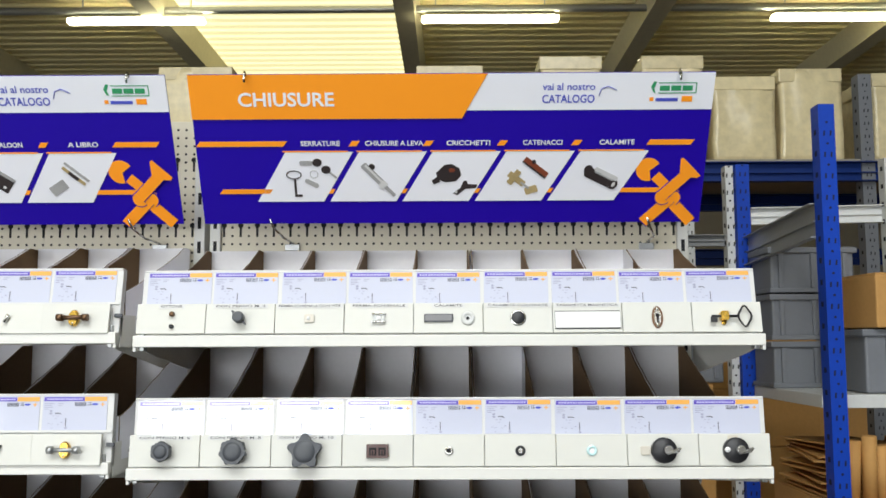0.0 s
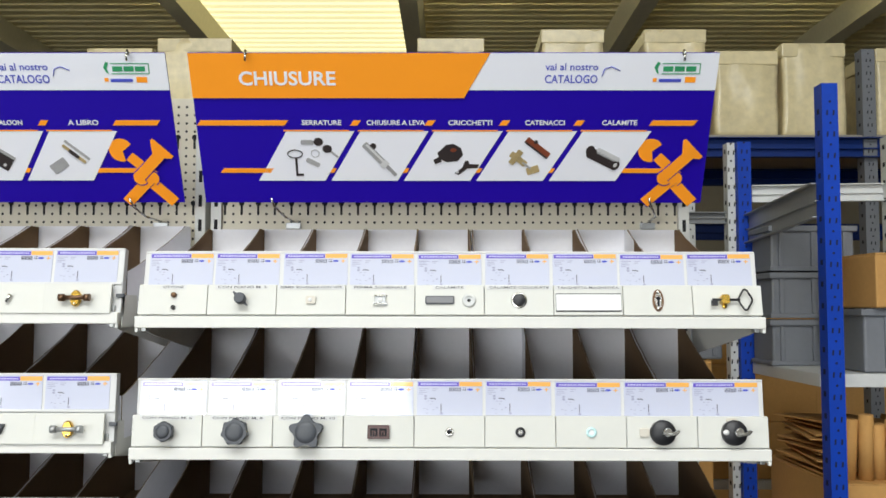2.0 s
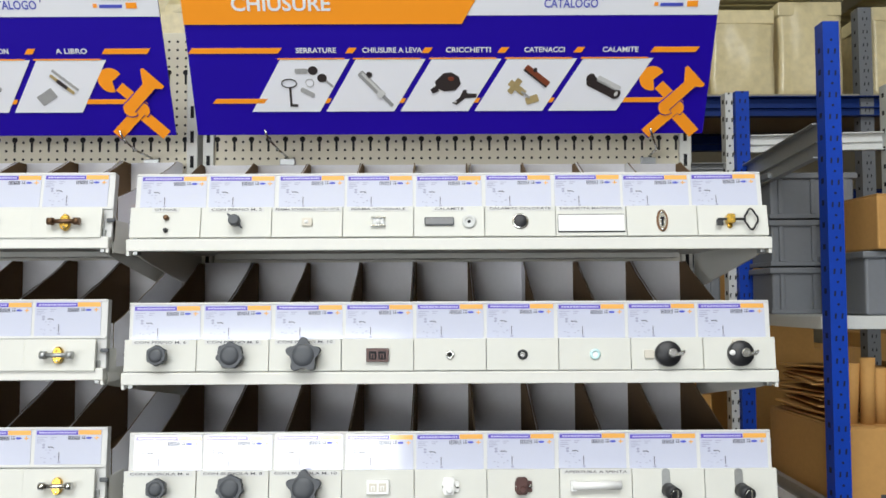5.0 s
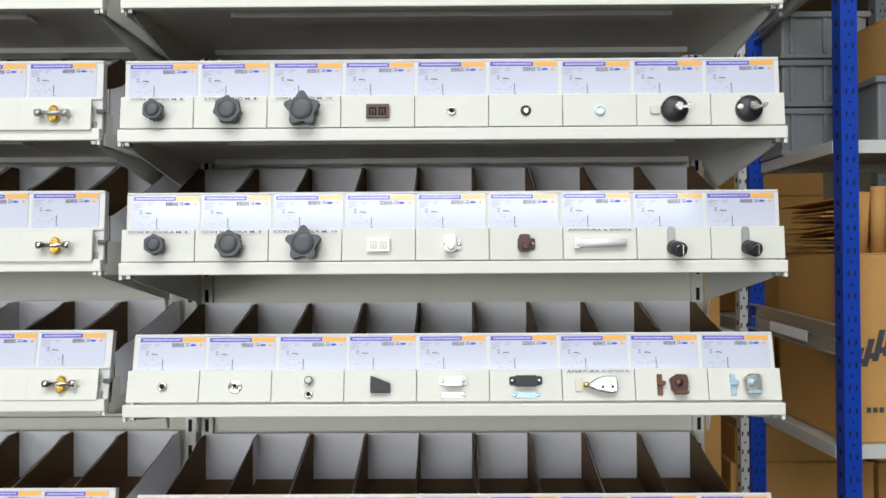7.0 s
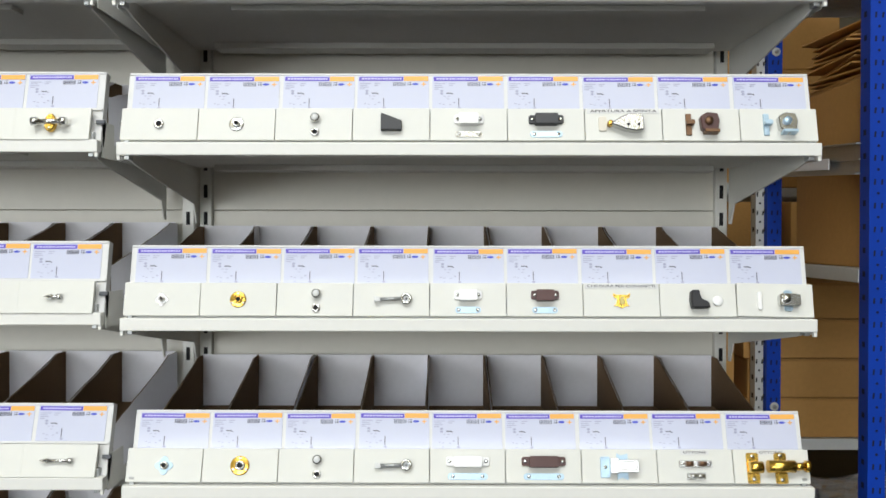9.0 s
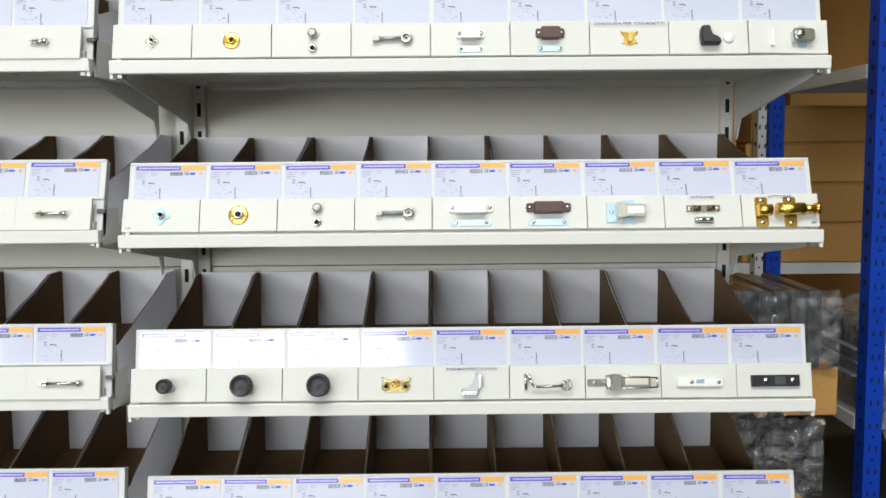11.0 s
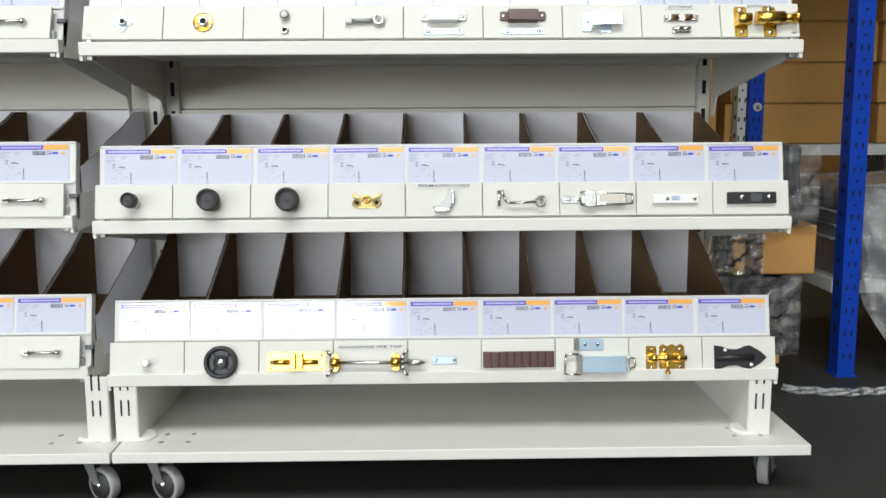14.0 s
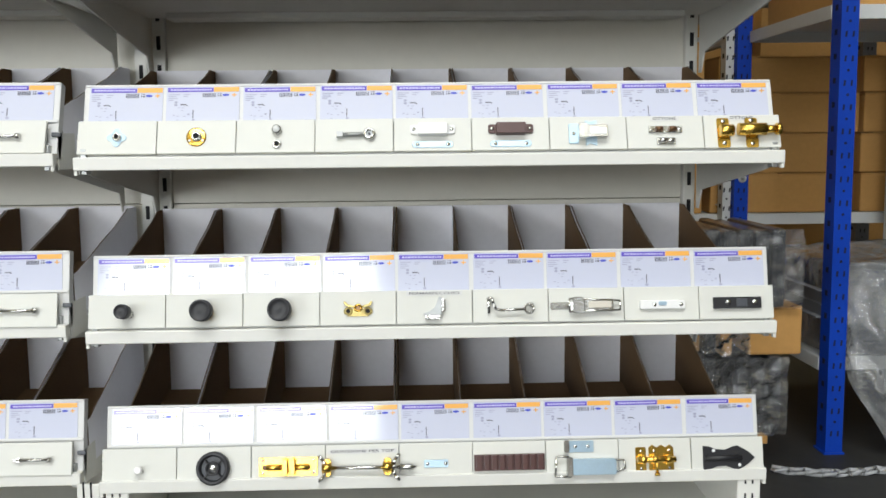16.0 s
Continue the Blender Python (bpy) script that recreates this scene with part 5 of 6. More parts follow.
def sign(cx, title, names, pics, start):
    foot, top = Vector((cx, 2.01, 1.997)), Vector((cx, 1.865, 2.249))
    tilt = math.degrees(math.atan2(foot.y - top.y, top.z - foot.z))
    L = (top - foot).length
    m = Matrix.Translation(foot) @ pose(0, 0, 0, tilt)
    p = thing("aisle_sign", "blue, orange and white printed header sign tilted forward", "sign", "aisle signs", at=m)
    part("board", box(-0.475, 0.475, 0, 0.003, 0, L), SIGNBLUE, p)
    part("white_band", box(-0.475, 0.475, -0.0012, 0, L * 0.765, L - 0.0005), SIGNWHITE, p)
    part("orange_band", extrude([(-0.475, L * 0.715), (0.02, L * 0.715), (0.066, L), (-0.475, L)], -0.0024, -0.0014), SIGNORANGE, p)
    write("title", title, 0.026, SIGNWHITE, p, -0.3, -0.003, L * 0.8, 0.175, 0.02)
    write("lettering", "vai al nostro", 0.0135, BLUEINK, p, 0.213, -0.0018, L * 0.893, 0.095, 0.008)
    write("lettering", "CATALOGO", 0.0155, BLUEINK, p, 0.213, -0.0018, L * 0.812, 0.095, 0.012)
    part("arrow", tube([(0.268, -0.002, L * 0.855), (0.272, -0.002, L * 0.9), (0.284, -0.002, L * 0.915), (0.3, -0.002, L * 0.89)], 0.0008, 5), BLUEINK, p)
    bm = box(0.375, 0.443, -0.002, -0.0012, L * 0.868, L * 0.873)
    box(0.375, 0.443, -0.002, -0.0012, L * 0.932, L * 0.937, bm=bm)
    box(0.442, 0.4436, -0.002, -0.0012, L * 0.868, L * 0.937, bm=bm)
    for k in range(3):
        box(0.377 + 0.0205 * k, 0.395 + 0.0205 * k, -0.002, -0.0012, L * 0.885, L * 0.917, bm=bm)
    extrude([(0.366, L * 0.875), (0.37, L * 0.87), (0.367, L * 0.9), (0.371, L * 0.94), (0.366, L * 0.945), (0.361, L * 0.91)], -0.002, -0.0012, bm=bm)
    part("phone_bars", bm, GREENINK, p, "green bars in a frame")
    part("logo_strokes", box(0.371, 0.411, -0.002, -0.0012, L * 0.818, L * 0.838), BLUEINK, p, "small blue mark")
    part("logo_block", box(0.418, 0.437, -0.002, -0.0012, L * 0.815, L * 0.85), SIGNORANGE, p)
    part("logo_cross", box(0.36, 0.367, -0.002, -0.0012, L * 0.82, L * 0.843), SIGNORANGE, p)
    zt, zb = 0.1565, 0.062
    part("upper_bar", parallelogram(-0.474, -0.312, zt - 0.001, zt + 0.009, 0.008, -0.0014), SIGNORANGE, p)
    part("upper_bar", parallelogram(0.361, 0.443, zt - 0.001, zt + 0.009, 0.007, -0.0014), SIGNORANGE, p)
    part("lower_bar", parallelogram(-0.44, -0.345, zb, zb + 0.009, 0.008, -0.0014), SIGNORANGE, p)
    part("lower_bar", parallelogram(0.318, 0.4, zb, zb + 0.009, 0.004, -0.0014), SIGNORANGE, p)
    for k, (nm, pic) in enumerate(zip(names, pics)):
        x = -0.292 + 0.1375 * k
        part("picture_panel", parallelogram(x - 0.076, x + 0.05, 0.046, 0.1445, 0.059, -0.0014), SIGNWHITE, p)
        part("panel_line", parallelogram(x - 0.022, x + 0.1, 0.1445, 0.147, 0.0, -0.0022), SIGNORANGE, p)
        if k:
            part("upper_tick", parallelogram(x - 0.036, x - 0.022, zt - 0.001, zt + 0.009, 0.007, -0.0014), SIGNORANGE, p)
            part("lower_tick", parallelogram(x - 0.082, x - 0.07, zb, zb + 0.009, 0.005, -0.0013), SIGNORANGE, p)
        write("lettering", nm, 0.0095, WHITEINK, p, x + 0.049, -0.0016, zt, min(0.108, 0.0081 * len(nm)), 0.02)
        for name, bm, mt in pic(p, x + 0.014):
            part(name, bm, mt, p)
    tool_mark(p)
    for sx, up in ((-0.37, 1), (0.41, 1)):
        h = thing("wire_hook", "bent steel wire hook holding the sign", "hook", "sign hooks")
        part("wire", tube([(cx + sx, BACK, 2.205), (cx + sx, 1.872, 2.243), (cx + sx, 1.858, 2.252), (cx + sx, 1.853, 2.243), (cx + sx, 1.856, 2.232)], 0.0022, 8), CHROME, h)
    for sx in (-0.335, 0.385):
        h = thing("wire_hook", "bent steel wire hook on a peg panel clip", "hook", "sign hooks")
        part("wire", tube([(cx + sx + 0.012, BACK - 0.004, 1.97), (cx + sx + 0.008, 2.03, 1.972), (cx + sx - 0.006, 2.0, 1.988), (cx + sx - 0.012, 1.994, 2.004)], 0.0022, 8), CHROME, h)
        part("clip", box(cx + sx - 0.004, cx + sx + 0.026, BACK - 0.006, BACK + 0.001, 1.955, 1.968, 0.001), GALV, h)
    return p


sign(0.006, "CHIUSURE", ("SERRATURE", "CHIUSURE A LEVA", "CRICCHETTI", "CATENACCI", "CALAMITE"), (pic_lock, pic_lever, pic_catch, pic_bolt, pic_magnet), 0)
sign(-0.985, "", ("", "", "", "SALOON", "A LIBRO"), (pic_hinge, pic_hinge, pic_hinge, pic_hinge, pic_leaf), 0)


# ---- shelving beside and behind the rack ----
def post(name, x0, x1, y0, y1, top, material, label, holes=0.05, side=-1):
    t = thing(name, label, "upright post", "shelving posts")
    prof = [(x0, y0), (x1, y0), (x1, y1), (x1 - 0.003, y1), (x1 - 0.003, y0 + 0.003), (x0 + 0.003, y0 + 0.003), (x0 + 0.003, y1), (x0, y1)]
    bm = bmesh.new()
    lo, hi = [bm.verts.new((x, y, 0)) for x, y in prof], [bm.verts.new((x, y, top)) for x, y in prof]
    for k in range(8):
        bm.faces.new((lo[k], lo[(k + 1) % 8], hi[(k + 1) % 8], hi[k]))
    bm.faces.new(lo)
    bm.faces.new(hi)
    part("channel", bm, material, t)
    bm = bmesh.new()
    z = 0.04
    mid = (x0 + x1) / 2
    while z < top - 0.03:
        for dx in (-0.0075, 0.0075):
            extrude([(mid + dx - 0.002, z), (mid + dx + 0.002, z), (mid + dx + 0.003, z + 0.012), (mid + dx - 0.001, z + 0.012)], y0 - 0.0007, y0 + 0.001, bm=bm)
        turned([(0.003, 0), (0.003, 0.0008)], 8, Matrix.Translation((mid, y0, z + 0.032)), bm)
        box(x0 - 0.0007, x0 + 0.001, (y0 + y1) / 2 - 0.006, (y0 + y1) / 2 + 0.006, z + 0.006, z + 0.018, bm=bm)
        z += holes
    part("punched_hole", bm, NAVY if material is BLUEPAINT else DARK, t, "dark punched holes")["kind"] = "stuff"
    part("foot_plate", box(x0 - 0.004, x1 + 0.004, y0 - 0.004, y1 + 0.004, 0, 0.004), material, t)
    return t


PX, PY, QX, QY = 0.857, 2.352, 0.826, 2.88
post("shelving_post", PX, PX + 0.037, PY, PY + 0.045, 2.315, BLUEPAINT, "blue punched steel shelving post on the concrete floor")
post("shelving_post", QX, QX + 0.038, QY, QY + 0.045, 2.275, BLUEPAINT, "blue punched steel shelving post")
post("shelving_post", QX - 0.024, QX - 0.002, QY + 0.02, QY + 0.06, 2.275, GREYPAINT, "pale grey punched steel shelving post")
post("shelving_post", 1.225, 1.268, 2.82, 2.86, 2.28, GREYPAINT, "pale grey punched steel shelving post")
post("shelving_post", QX - 0.004, QX + 0.03, 3.46, 3.5, 2.275, GREYPAINT, "pale grey punched steel shelving post")
post("shelving_post", 1.9, 1.946, PY, PY + 0.045, 2.315, BLUEPAINT, "blue punched steel shelving post")


for z in (1.524, 0.578):
    t = thing("post_bolt", "bright bolt with a washer on a blue post", "bolt", "post bolts")
    part("washer", turned([(0.0115, 0), (0.0115, 0.002), (0.01, 0.0025)], 20, Matrix.Translation((QX + 0.021, QY, z))), GREYPAINT, t)
    part("head", turned([(0.006, 0.002), (0.006, 0.007), (0, 0.0075)], 6, Matrix.Translation((QX + 0.021, QY, z))), GALV, t)


def beam(name, a, b, h, material, label, thick=0.016, tag=False):
    """A folded beam with flanges from a to b, its foot at the given height."""
    a, b = Vector(a), Vector(b)
    L = (b - a).length
    ang = math.degrees(math.atan2(b.y - a.y, b.x - a.x))
    t = thing(name, label, "beam", "shelving beams", at=pose(a.x, a.y, a.z, 0, -math.degrees(math.asin((b.z - a.z) / L)), ang))
    bm = box(0, L, -0.0015, 0.0015, 0, h, 0.0006)
    box(0, L, -thick, 0.0, 0, 0.003, bm=bm)
    box(0, L, -thick, 0.0, h - 0.003, h, bm=bm)
    box(0, L, -thick * 0.5, 0.0, h * 0.45, h * 0.5, bm=bm)
    part("profile", bm, material, t)
    if tag:
        part("paper_tag", box(L * 0.3, L * 0.75, -thick - 0.001, -thick + 0.0005, h * 0.18, h * 0.55), WHITEBOARD, t, "white paper strip")
    return t


mp, mq = PX + 0.005, QX + 0.03
beam("depth_beam", (mq, QY, 1.982), (mp, PY + 0.045, 2.008), 0.082, GALV, "galvanised depth beam between two blue posts")
beam("depth_beam", (mq - 0.02, QY, 1.19), (mp, PY + 0.045, 1.165), 0.068, GALV, "galvanised depth beam with a paper strip", tag=True)
# galvanised like the others; crate grey puts the shadow it lies in into its colour
beam("depth_beam", (mq, QY, 0.293), (mp, PY + 0.045, 0.293), 0.062, CRATE, "galvanised depth beam near the floor, its shadow in the dark grey")
beam("cross_beam", (QX + 0.045, QY + 0.02, 2.1), (1.225, QY - 0.03, 2.1), 0.05, GREYPAINT, "pale grey cross beam between the posts")
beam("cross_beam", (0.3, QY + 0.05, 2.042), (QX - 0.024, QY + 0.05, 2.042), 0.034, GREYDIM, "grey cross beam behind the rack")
for z in (1.17, 0.93, 0.46):
    beam("depth_beam", (QX - 0.01, 3.46, z), (QX - 0.01, QY + 0.06, z), 0.045, GREYPAINT, "pale grey depth beam of the rear shelving")


def sheet(x0, x1, y0, y1, z, label):
    t = thing("steel_shelf", label, "shelf", "shelving boards")
    bm = box(x0, x1, y0, y1, z - 0.003, z)
    part("deck", bm, GREYPAINT, t)
    part("front_edge", box(x0, x1, y0 - 0.003, y0, z - 0.03, z, 0.001), GREYPAINT, t)
    part("side_edge", box(x0 - 0.003, x0, y0, y1, z - 0.03, z - 0.001, 0.001), GREYPAINT, t)
    part("rear_edge", box(x0, x1, y1, y1 + 0.003, z - 0.03, z, 0.001), GREYPAINT, t)


SX = PX + 0.032
for z in (1.645, 0.962, 0.205):
    sheet(SX - 0.03, 1.9, PY + 0.048, QY - 0.004, z, "pale grey steel shelf between blue posts")
sheet(0.3, 1.9, QY + 0.065, 3.45, 0.478, "pale grey steel shelf of the rear shelving")
sheet(0.8, 1.9, 3.53, 3.95, 1.198, "pale grey steel shelf of the rear shelving")
sheet(-1.2, 0.8, QY + 0.065, 3.45, 1.18, "pale grey steel shelf behind the rack")


def carton(x0, x1, y0, y1, z0, z1, label="closed kraft cardboard carton", mark=False, turn=0.0, material=None, tape=True):
    cx, cy = (x0 + x1) / 2, (y0 + y1) / 2
    w, d, h = x1 - x0, y1 - y0, z1 - z0
    t = thing("carton", label, "carton", "cartons", at=pose(cx, cy, z0, 0, 0, turn))
    part("body", box(-w / 2, w / 2, -d / 2, d / 2, 0, h - 0.002, min(0.004, h * 0.1)), material or KRAFT, t)
    part("flap", box(-w / 2 + 0.001, -0.001, -d / 2 + 0.001, d / 2 - 0.001, h - 0.002, h + 0.0015), material or KRAFT, t)
    part("flap", box(0.001, w / 2 - 0.001, -d / 2 + 0.001, d / 2 - 0.001, h - 0.002, h + 0.001), material or KRAFT, t)
    if tape:
        part("tape", box(-0.024, 0.024, -d / 2 - 0.0012, d / 2 + 0.0012, h - 0.06, h + 0.0022), TAPE, t, "brown packing tape")
    if mark:
        bm = bmesh.new()
        for k in range(6):
            x = -0.085 + 0.024 * k
            parallelogram(x, x + 0.014, 0.16 + 0.012 * k, 0.215 + 0.02 * k, 0.018, -d / 2 - 0.0006, bm)
            parallelogram(x + 0.012, x + 0.03, 0.178 + 0.012 * k, 0.19 + 0.013 * k, 0.004, -d / 2 - 0.0008, bm)
        part("brand_strokes", bm, INK, t, "slanted black printed strokes")
        bm = bmesh.new()
        for k in range(8):
            box(-0.05 + 0.0145 * k, -0.04 + 0.0145 * k, -d / 2 - 0.0012, -d / 2 - 0.0002, 0.068, 0.08, bm=bm)
        part("small_bars", bm, INK, t)
    return t


# grey crates on the upper shelf
def crate(x0, x1, y0, y1, z0, z1, grip=True):
    w, d, h = x1 - x0, y1 - y0, z1 - z0
    t = thing("plastic_crate", "grey stackable plastic crate on a steel shelf", "crate", "grey crates", at=pose((x0 + x1) / 2, (y0 + y1) / 2, z0))
    part("body", box(-w / 2 + 0.008, w / 2 - 0.008, -d / 2 + 0.008, d / 2 - 0.008, 0, h - 0.012, 0.006), CRATE, t)
    part("rim", box(-w / 2, w / 2, -d / 2, d / 2, h - 0.018, h - 0.002, 0.003), CRATE, t)
    for s in (-1, 1):
        part("rib", box(s * w * 0.36 - 0.006, s * w * 0.36 + 0.006, -d / 2 + 0.001, -d / 2 + 0.01, 0.012, h - 0.018, 0.002), CRATE, t)
    if grip:
        part("grip", box(-0.045, 0.045, -d / 2 + 0.003, -d / 2 + 0.01, h * 0.52, h * 0.72, 0.003), DARK, t)
    else:
        part("rib", box(-0.006, 0.006, -d / 2 + 0.001, -d / 2 + 0.01, 0.012, h - 0.018, 0.002), CRATE, t)
        part("foot_rim", box(-w / 2 + 0.003, w / 2 - 0.003, -d / 2 + 0.002, d / 2 - 0.002, 0.0, 0.012, 0.002), CRATE, t)


for k in range(3):
    crate(0.848, 1.085, 2.7, 2.872, 1.646 + 0.125 * k, 1.769 + 0.125 * k, False)
crate(0.965, 1.4, 2.42, 2.68, 1.646, 1.797)
carton(0.985, 1.35, 2.41, 2.67, 1.798, 1.925, "kraft cardboard carton on a grey crate", turn=3)

# upright sheets and flattened boxes under that shelf
def sheets(x0, n, y, z0, hmin, hmax, lean, label, step=0.011, depth=0.26):
    for k in range(n):
        r = random.Random(k + int(x0 * 100))
        h = r.uniform(hmin, hmax)
        solid("cardboard_sheet", box(-0.002, 0.002, 0, depth, 0, h, 0.0008), KRAFT, label, "cardboard sheet", "cardboard sheets", at=pose(x0 + step * k, y + r.uniform(-0.02, 0.04), z0, 0, lean + r.uniform(-3, 3), r.uniform(-6, 6)))


carton(0.895, 1.075, 2.42, 2.86, 0.963, 1.39, "open kraft carton printed with slanted black strokes", mark=True, tape=False)
carton(1.1, 1.42, 2.41, 2.84, 0.963, 1.385, "tall kraft cardboard carton on a steel shelf")
for k in range(5):
    t = solid("cardboard_roll", rod((0, 0, 0), (0, 0, 0.13 + 0.012 * (k % 3)), 0.017, 14), KRAFT, "upright roll of kraft cardboard in a carton", "cardboard roll", "cardboard rolls", at=pose(0.915 + 0.036 * k, 2.47 + 0.012 * (k % 2), 1.392, 3, 4 - 2 * k, 0))
for k in range(12):
    solid("flat_box", box(-0.1, 0.12, -0.14, 0.14, 0, 0.0045, 0.001), KRAFT, "flattened kraft box in a stack", "flat box", "flat boxes", at=pose(1.0 + 0.012 * math.sin(k * 2.1), 2.64, 1.392 + 0.011 * k, 1.5 * math.sin(k), 1.5 * math.cos(k * 1.7), 8 * math.sin(k * 1.3)))
sheets(1.11, 9, 2.43, 1.388, 0.1, 0.145, 4, "upright kraft cardboard sheet in a carton", 0.02)

# long flat cartons on the rear shelf
zs = 0.4795
for k, h in enumerate((0.109, 0.109, 0.109, 0.1)):
    carton(0.79 + 0.008 * (k % 2), 1.17 + 0.012 * (k % 3), 2.955, 3.4, zs, zs + h - 0.003, "long flat kraft carton in a stack", tape=False, turn=(-0.8, 0.5, -0.3, 0.9)[k])
    carton(1.2, 1.6, 2.95, 3.4, zs, zs + h - 0.004, "long flat kraft carton in a stack", tape=False, turn=(0.6, -0.4, 0.8, 0)[k])
    zs += h
# rear shelving goods
for z0, hs in ((1.181, (0.26, 0.24, 0.27)), (0.479, (0.22, 0.2, 0.23))):
    for r in range(2):
        for k, h in enumerate(hs):
            carton(0.1 + 0.225 * k, 0.315 + 0.225 * k, 2.96, 3.42, z0 + 0.232 * r + 0.001 * r, z0 + 0.231 + 0.232 * r, "orange brown kraft carton behind the rack", tape=(k == 1))
for k in range(3):
    carton(0.86, 1.3, 3.55, 3.9, 1.2 + 0.2 * k, 1.398 + 0.2 * k, "kraft carton on the rear shelving", tape=False)
for k in range(3):
    crate(0.1 + 0.24 * k, 0.33 + 0.24 * k, 2.97, 3.4, 1.648, 1.9)

# goods beside the rack, under stretch wrap
carton(0.664, 0.775, 2.3, 2.6, 0.235, 0.335, "orange kraft carton between wrapped goods", tape=False)
for z0, z1, x1, w in ((0.336, 0.5, 0.765, "wrapped dark goods on an orange carton"), (0.235, 0.334, 0.66, "wrapped brown goods beside an orange carton"), (0.07, 0.234, 0.74, "wrapped dark goods on a low pallet")):
    t = thing("wrapped_bundle", w + " with glinting clear film", "wrapped goods", "wrapped goods", at=pose(0, 0, z0))
    for k in range(4 if x1 < 0.7 else 7):
        part("bundle_bar", box(0.5 + 0.034 * k, 0.53 + 0.034 * k - (0.775 - x1) * 0.04, 2.29, 2.58, 0, z1 - z0 - 0.004 * (k % 2), 0.008), KRAFT if x1 < 0.7 and k != 2 else WRAPDARK, t)
    bm = bmesh.new()
    bmesh.ops.create_grid(bm, x_segments=36, y_segments=24, size=0.5)
    for v in bm.verts:
        x, z = v.co.x, v.co.y
        n = noise.noise(Vector((x * 9, z * 9, z0 * 5))) * 0.014
        v.co = ((0.49 + x1) / 2 + x * (x1 - 0.49), 2.279 + n, (z + 0.5) * (z1 - z0))
    for f in bm.faces:
        f.smooth = True
    part("wrap", bm, FILM, t, "creased clear stretch film")
t = thing("wooden_pallet", "small wooden pallet under wrapped goods", "pallet")
for k in range(3):
    part("block", box(0.5 + 0.075 * k, 0.54 + 0.075 * k, 2.28, 2.62, 0, 0.052, 0.002), KRAFT, t)
for k in range(4):
    part("board", box(0.49, 0.7, 2.275 + 0.09 * k, 2.345 + 0.09 * k, 0.0525, 0.069, 0.0015), KRAFT, t)


# a wrapped load on the lowest shelf between the blue posts, with film hanging off its front
t = thing("wrapped_load", "grey boxes under loose crumpled clear film on a low shelf", "wrapped goods", "wrapped goods", at=pose(1.14, 2.62, 0.206))
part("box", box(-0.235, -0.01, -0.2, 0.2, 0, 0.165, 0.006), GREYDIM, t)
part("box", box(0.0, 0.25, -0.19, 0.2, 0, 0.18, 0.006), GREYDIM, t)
bm = box(-0.262, 0.27, -0.225, 0.225, 0.001, 0.21)
bmesh.ops.subdivide_edges(bm, edges=list(bm.edges), cuts=30, use_grid_fill=True)
for v in bm.verts:
    c = v.co
    n = abs(noise.noise(c * 8)) * 0.035 + abs(noise.noise(c * 21 + Vector((4, 1, 0)))) * 0.014
    k = min(1.0, c.z * 12)
    v.co = (c.x * (1 - n * 1.2), c.y * (1 - n * 1.2), c.z * (1 - n * 3.2 * k))
for f in bm.faces:
    f.smooth = True
part("film", bm, LOOSEFILM, t, "crumpled clear film")
bm = bmesh.new()
bmesh.ops.create_grid(bm, x_segments=50, y_segments=50, size=0.5)
for v in bm.verts:
    u, q = v.co.x + 0.5, v.co.y + 0.5
    x = 0.9 + 0.42 * u + 0.05 * (1 - q) * (u - 0.2)
    fold = 0.022 * math.sin(u * 17 + 3 * noise.noise(Vector((u * 3, q * 2, 0)))) * (1.15 - 0.6 * q) + 0.03 * noise.noise(Vector((u * 7, q * 6, 2)))
    v.co = (x, 2.345 + fold + 0.03 * q, 0.02 + 0.18 * max(0.0, 1 - 5 * u) + (0.38 - 0.18 * max(0.0, 1 - 5 * u)) * q + 0.012 * noise.noise(Vector((u * 9, 0, 1))))
for f in bm.faces:
    f.smooth = True
solid("hanging_film", bm, LOOSEFILM, "sheet of clear film hanging in folds from a low shelf", "plastic film")
bm = None
for s in range(3):
    pts = [(0.7 + 0.03 * k, 2.25 - 0.018 * math.sin(k * 0.5) - 0.004 * k + 0.007 * math.sin(k * 1.3 + 2.1 * s), 0.008 + 0.006 * math.cos(k * 1.3 + 2.1 * s)) for k in range(34)]
    bm = tube(pts, 0.0042, 6, bm)
solid("film_strip", bm, STRIP, "twisted strip of clear film lying on the floor", "plastic film")

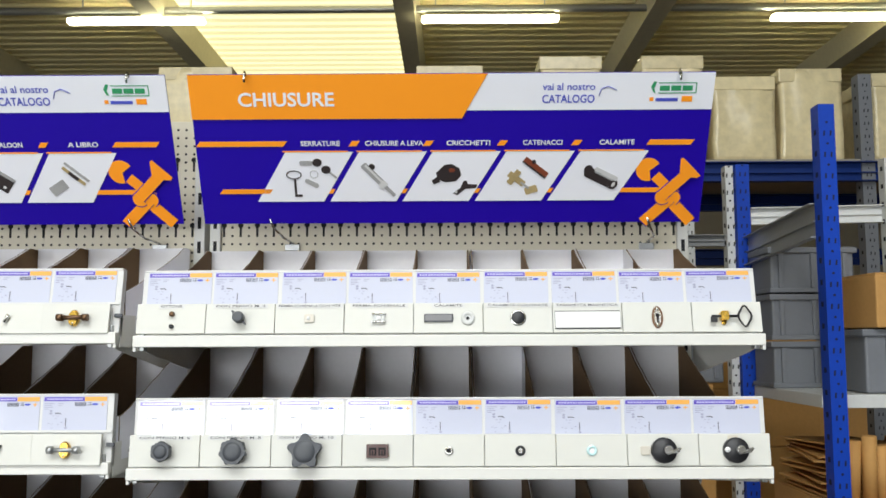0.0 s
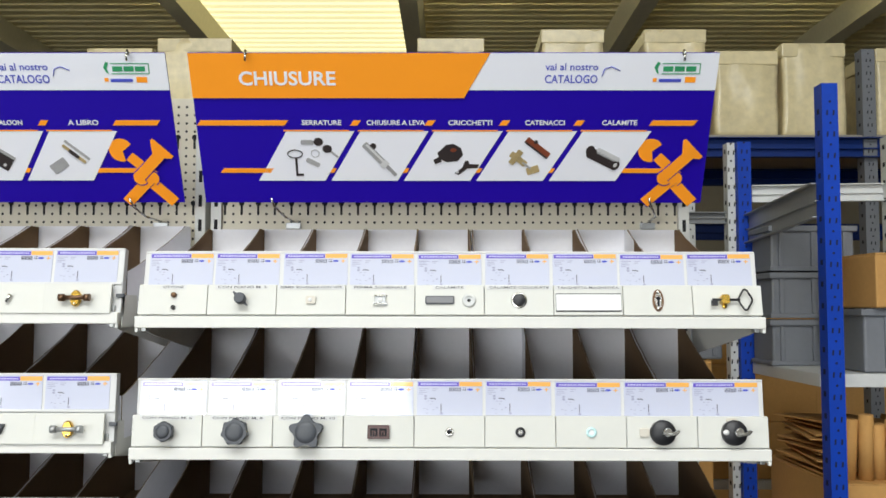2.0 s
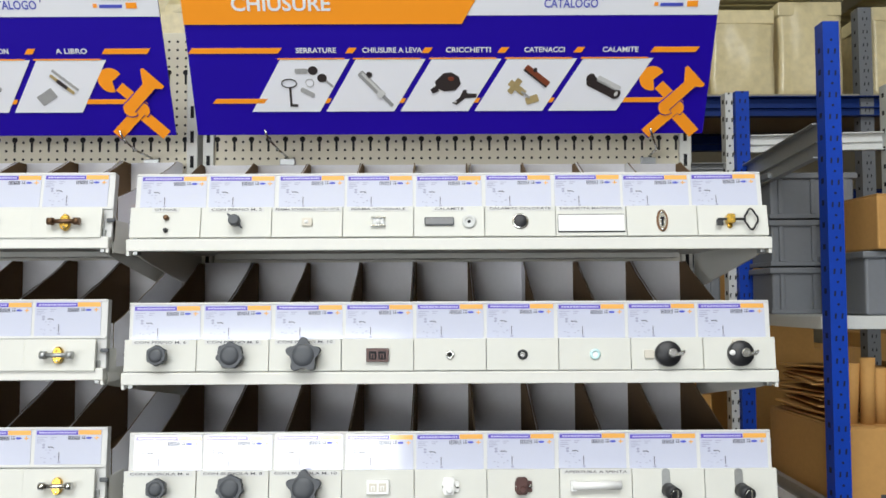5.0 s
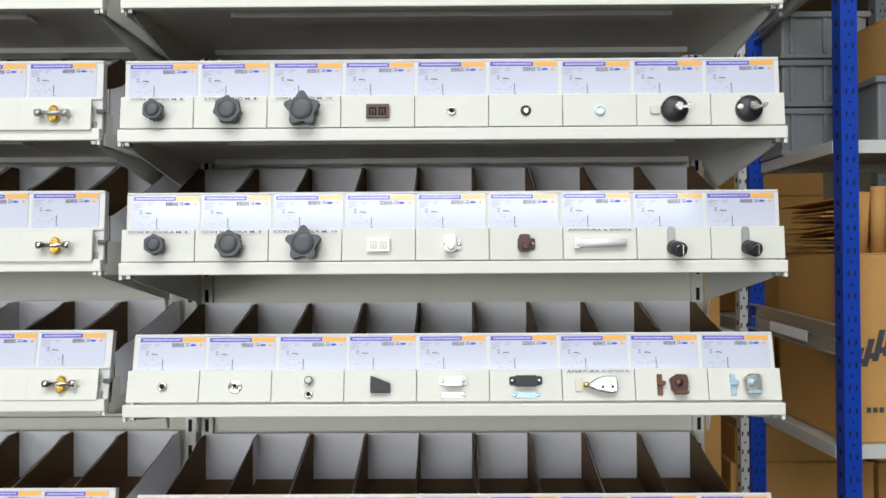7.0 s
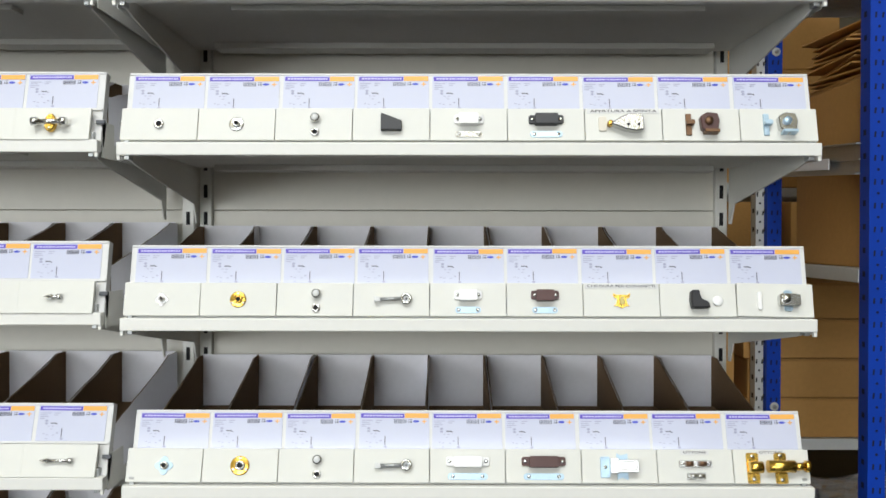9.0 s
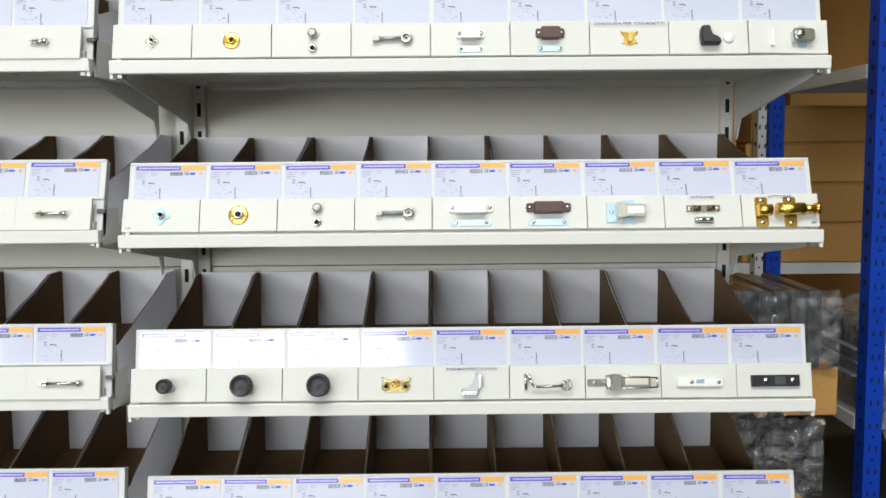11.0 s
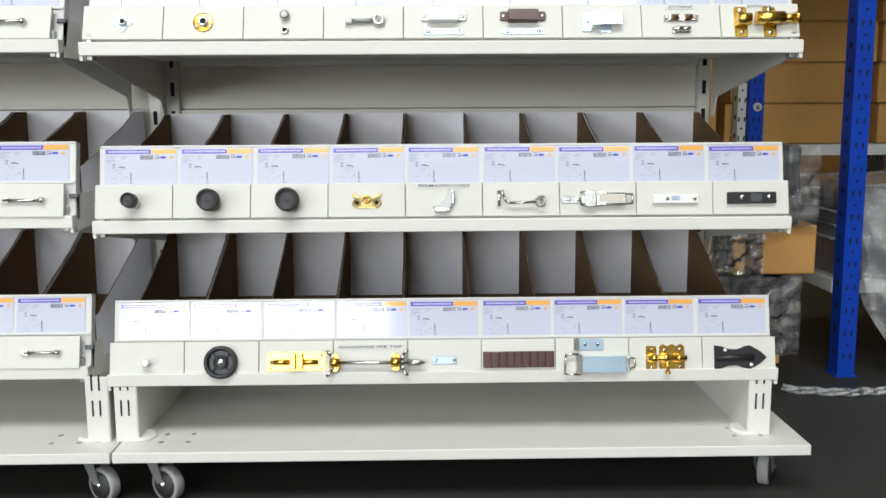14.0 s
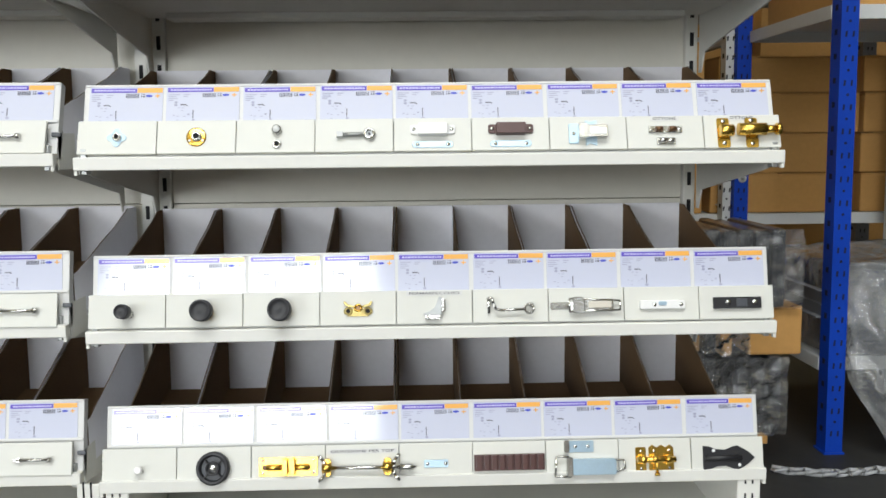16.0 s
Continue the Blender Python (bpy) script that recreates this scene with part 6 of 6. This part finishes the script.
# ---- high goods on the far rack ----
beam("rack_beam", (-3.0, 3.75, 2.37), (3.2, 3.75, 2.37), 0.075, FARBLUE, "blue pallet rack beam", 0.04)
beam("rack_beam", (-3.0, 4.55, 2.37), (3.2, 4.55, 2.37), 0.075, FARBLUE, "blue pallet rack beam", 0.04)
beam("rack_beam", (-3.0, 4.6, 2.12), (3.2, 4.6, 2.12), 0.075, FARBLUE, "blue pallet rack beam", 0.04)
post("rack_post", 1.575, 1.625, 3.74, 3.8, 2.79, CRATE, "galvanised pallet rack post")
post("rack_post", -3.0, -2.95, 3.74, 3.8, 3.3, GALV, "galvanised pallet rack post")
solid("rack_deck", box(-2.9, 3.1, 3.75, 4.55, 2.446, 2.46), WALLPAINT, "worn board deck on the rack beams", "deck")


def wrapped(x0, x1, y0, y1, z0, z1):
    t = thing("wrapped_carton", "pale carton stack under creased stretch wrap", "carton", "wrapped cartons", at=pose((x0 + x1) / 2, (y0 + y1) / 2, z0))
    w, d, h = x1 - x0, y1 - y0, z1 - z0
    bm = box(-w / 2, w / 2, -d / 2, d / 2, 0, h)
    bmesh.ops.subdivide_edges(bm, edges=list(bm.edges), cuts=14, use_grid_fill=True)
    for v in bm.verts:
        n = noise.noise(v.co * 7 + Vector((x0 * 9, 0, z0))) * 0.012 + noise.noise(v.co * 24 + Vector((x0, 3, 0))) * 0.004
        v.co += Vector((n, n, 0))
    for f in bm.faces:
        f.smooth = True
    part("body", bm, WRAPPED, t)
    part("top_sheet", box(-w / 2 - 0.005, w / 2 + 0.005, -d / 2 - 0.005, d / 2 + 0.005, h - 0.05, h + 0.004, 0.004), WRAPPED, t)


for x0, w, top in ((-1.66, 0.3, 2.78), (-1.4, 0.24, 2.8), (-1.13, 0.28, 2.84), (-0.6, 0.3, 2.77), (-0.12, 0.25, 2.84), (0.36, 0.235, 2.875), (0.76, 0.23, 2.875), (1.03, 0.235, 2.79), (1.29, 0.235, 2.82), (1.65, 0.24, 2.8), (1.93, 0.3, 2.83)):
    wrapped(x0, x0 + w, 3.78, 4.3, 2.461, top)
# dim racks in the depth of the hall
for k in range(14):
    r = random.Random(k)
    x = -3.2 + 0.55 * k
    carton(x, x + 0.5, 5.2, 5.9, 0.001, 1.1 + r.uniform(0, 0.7), "tall kraft carton in the dim depth of the hall", tape=False)
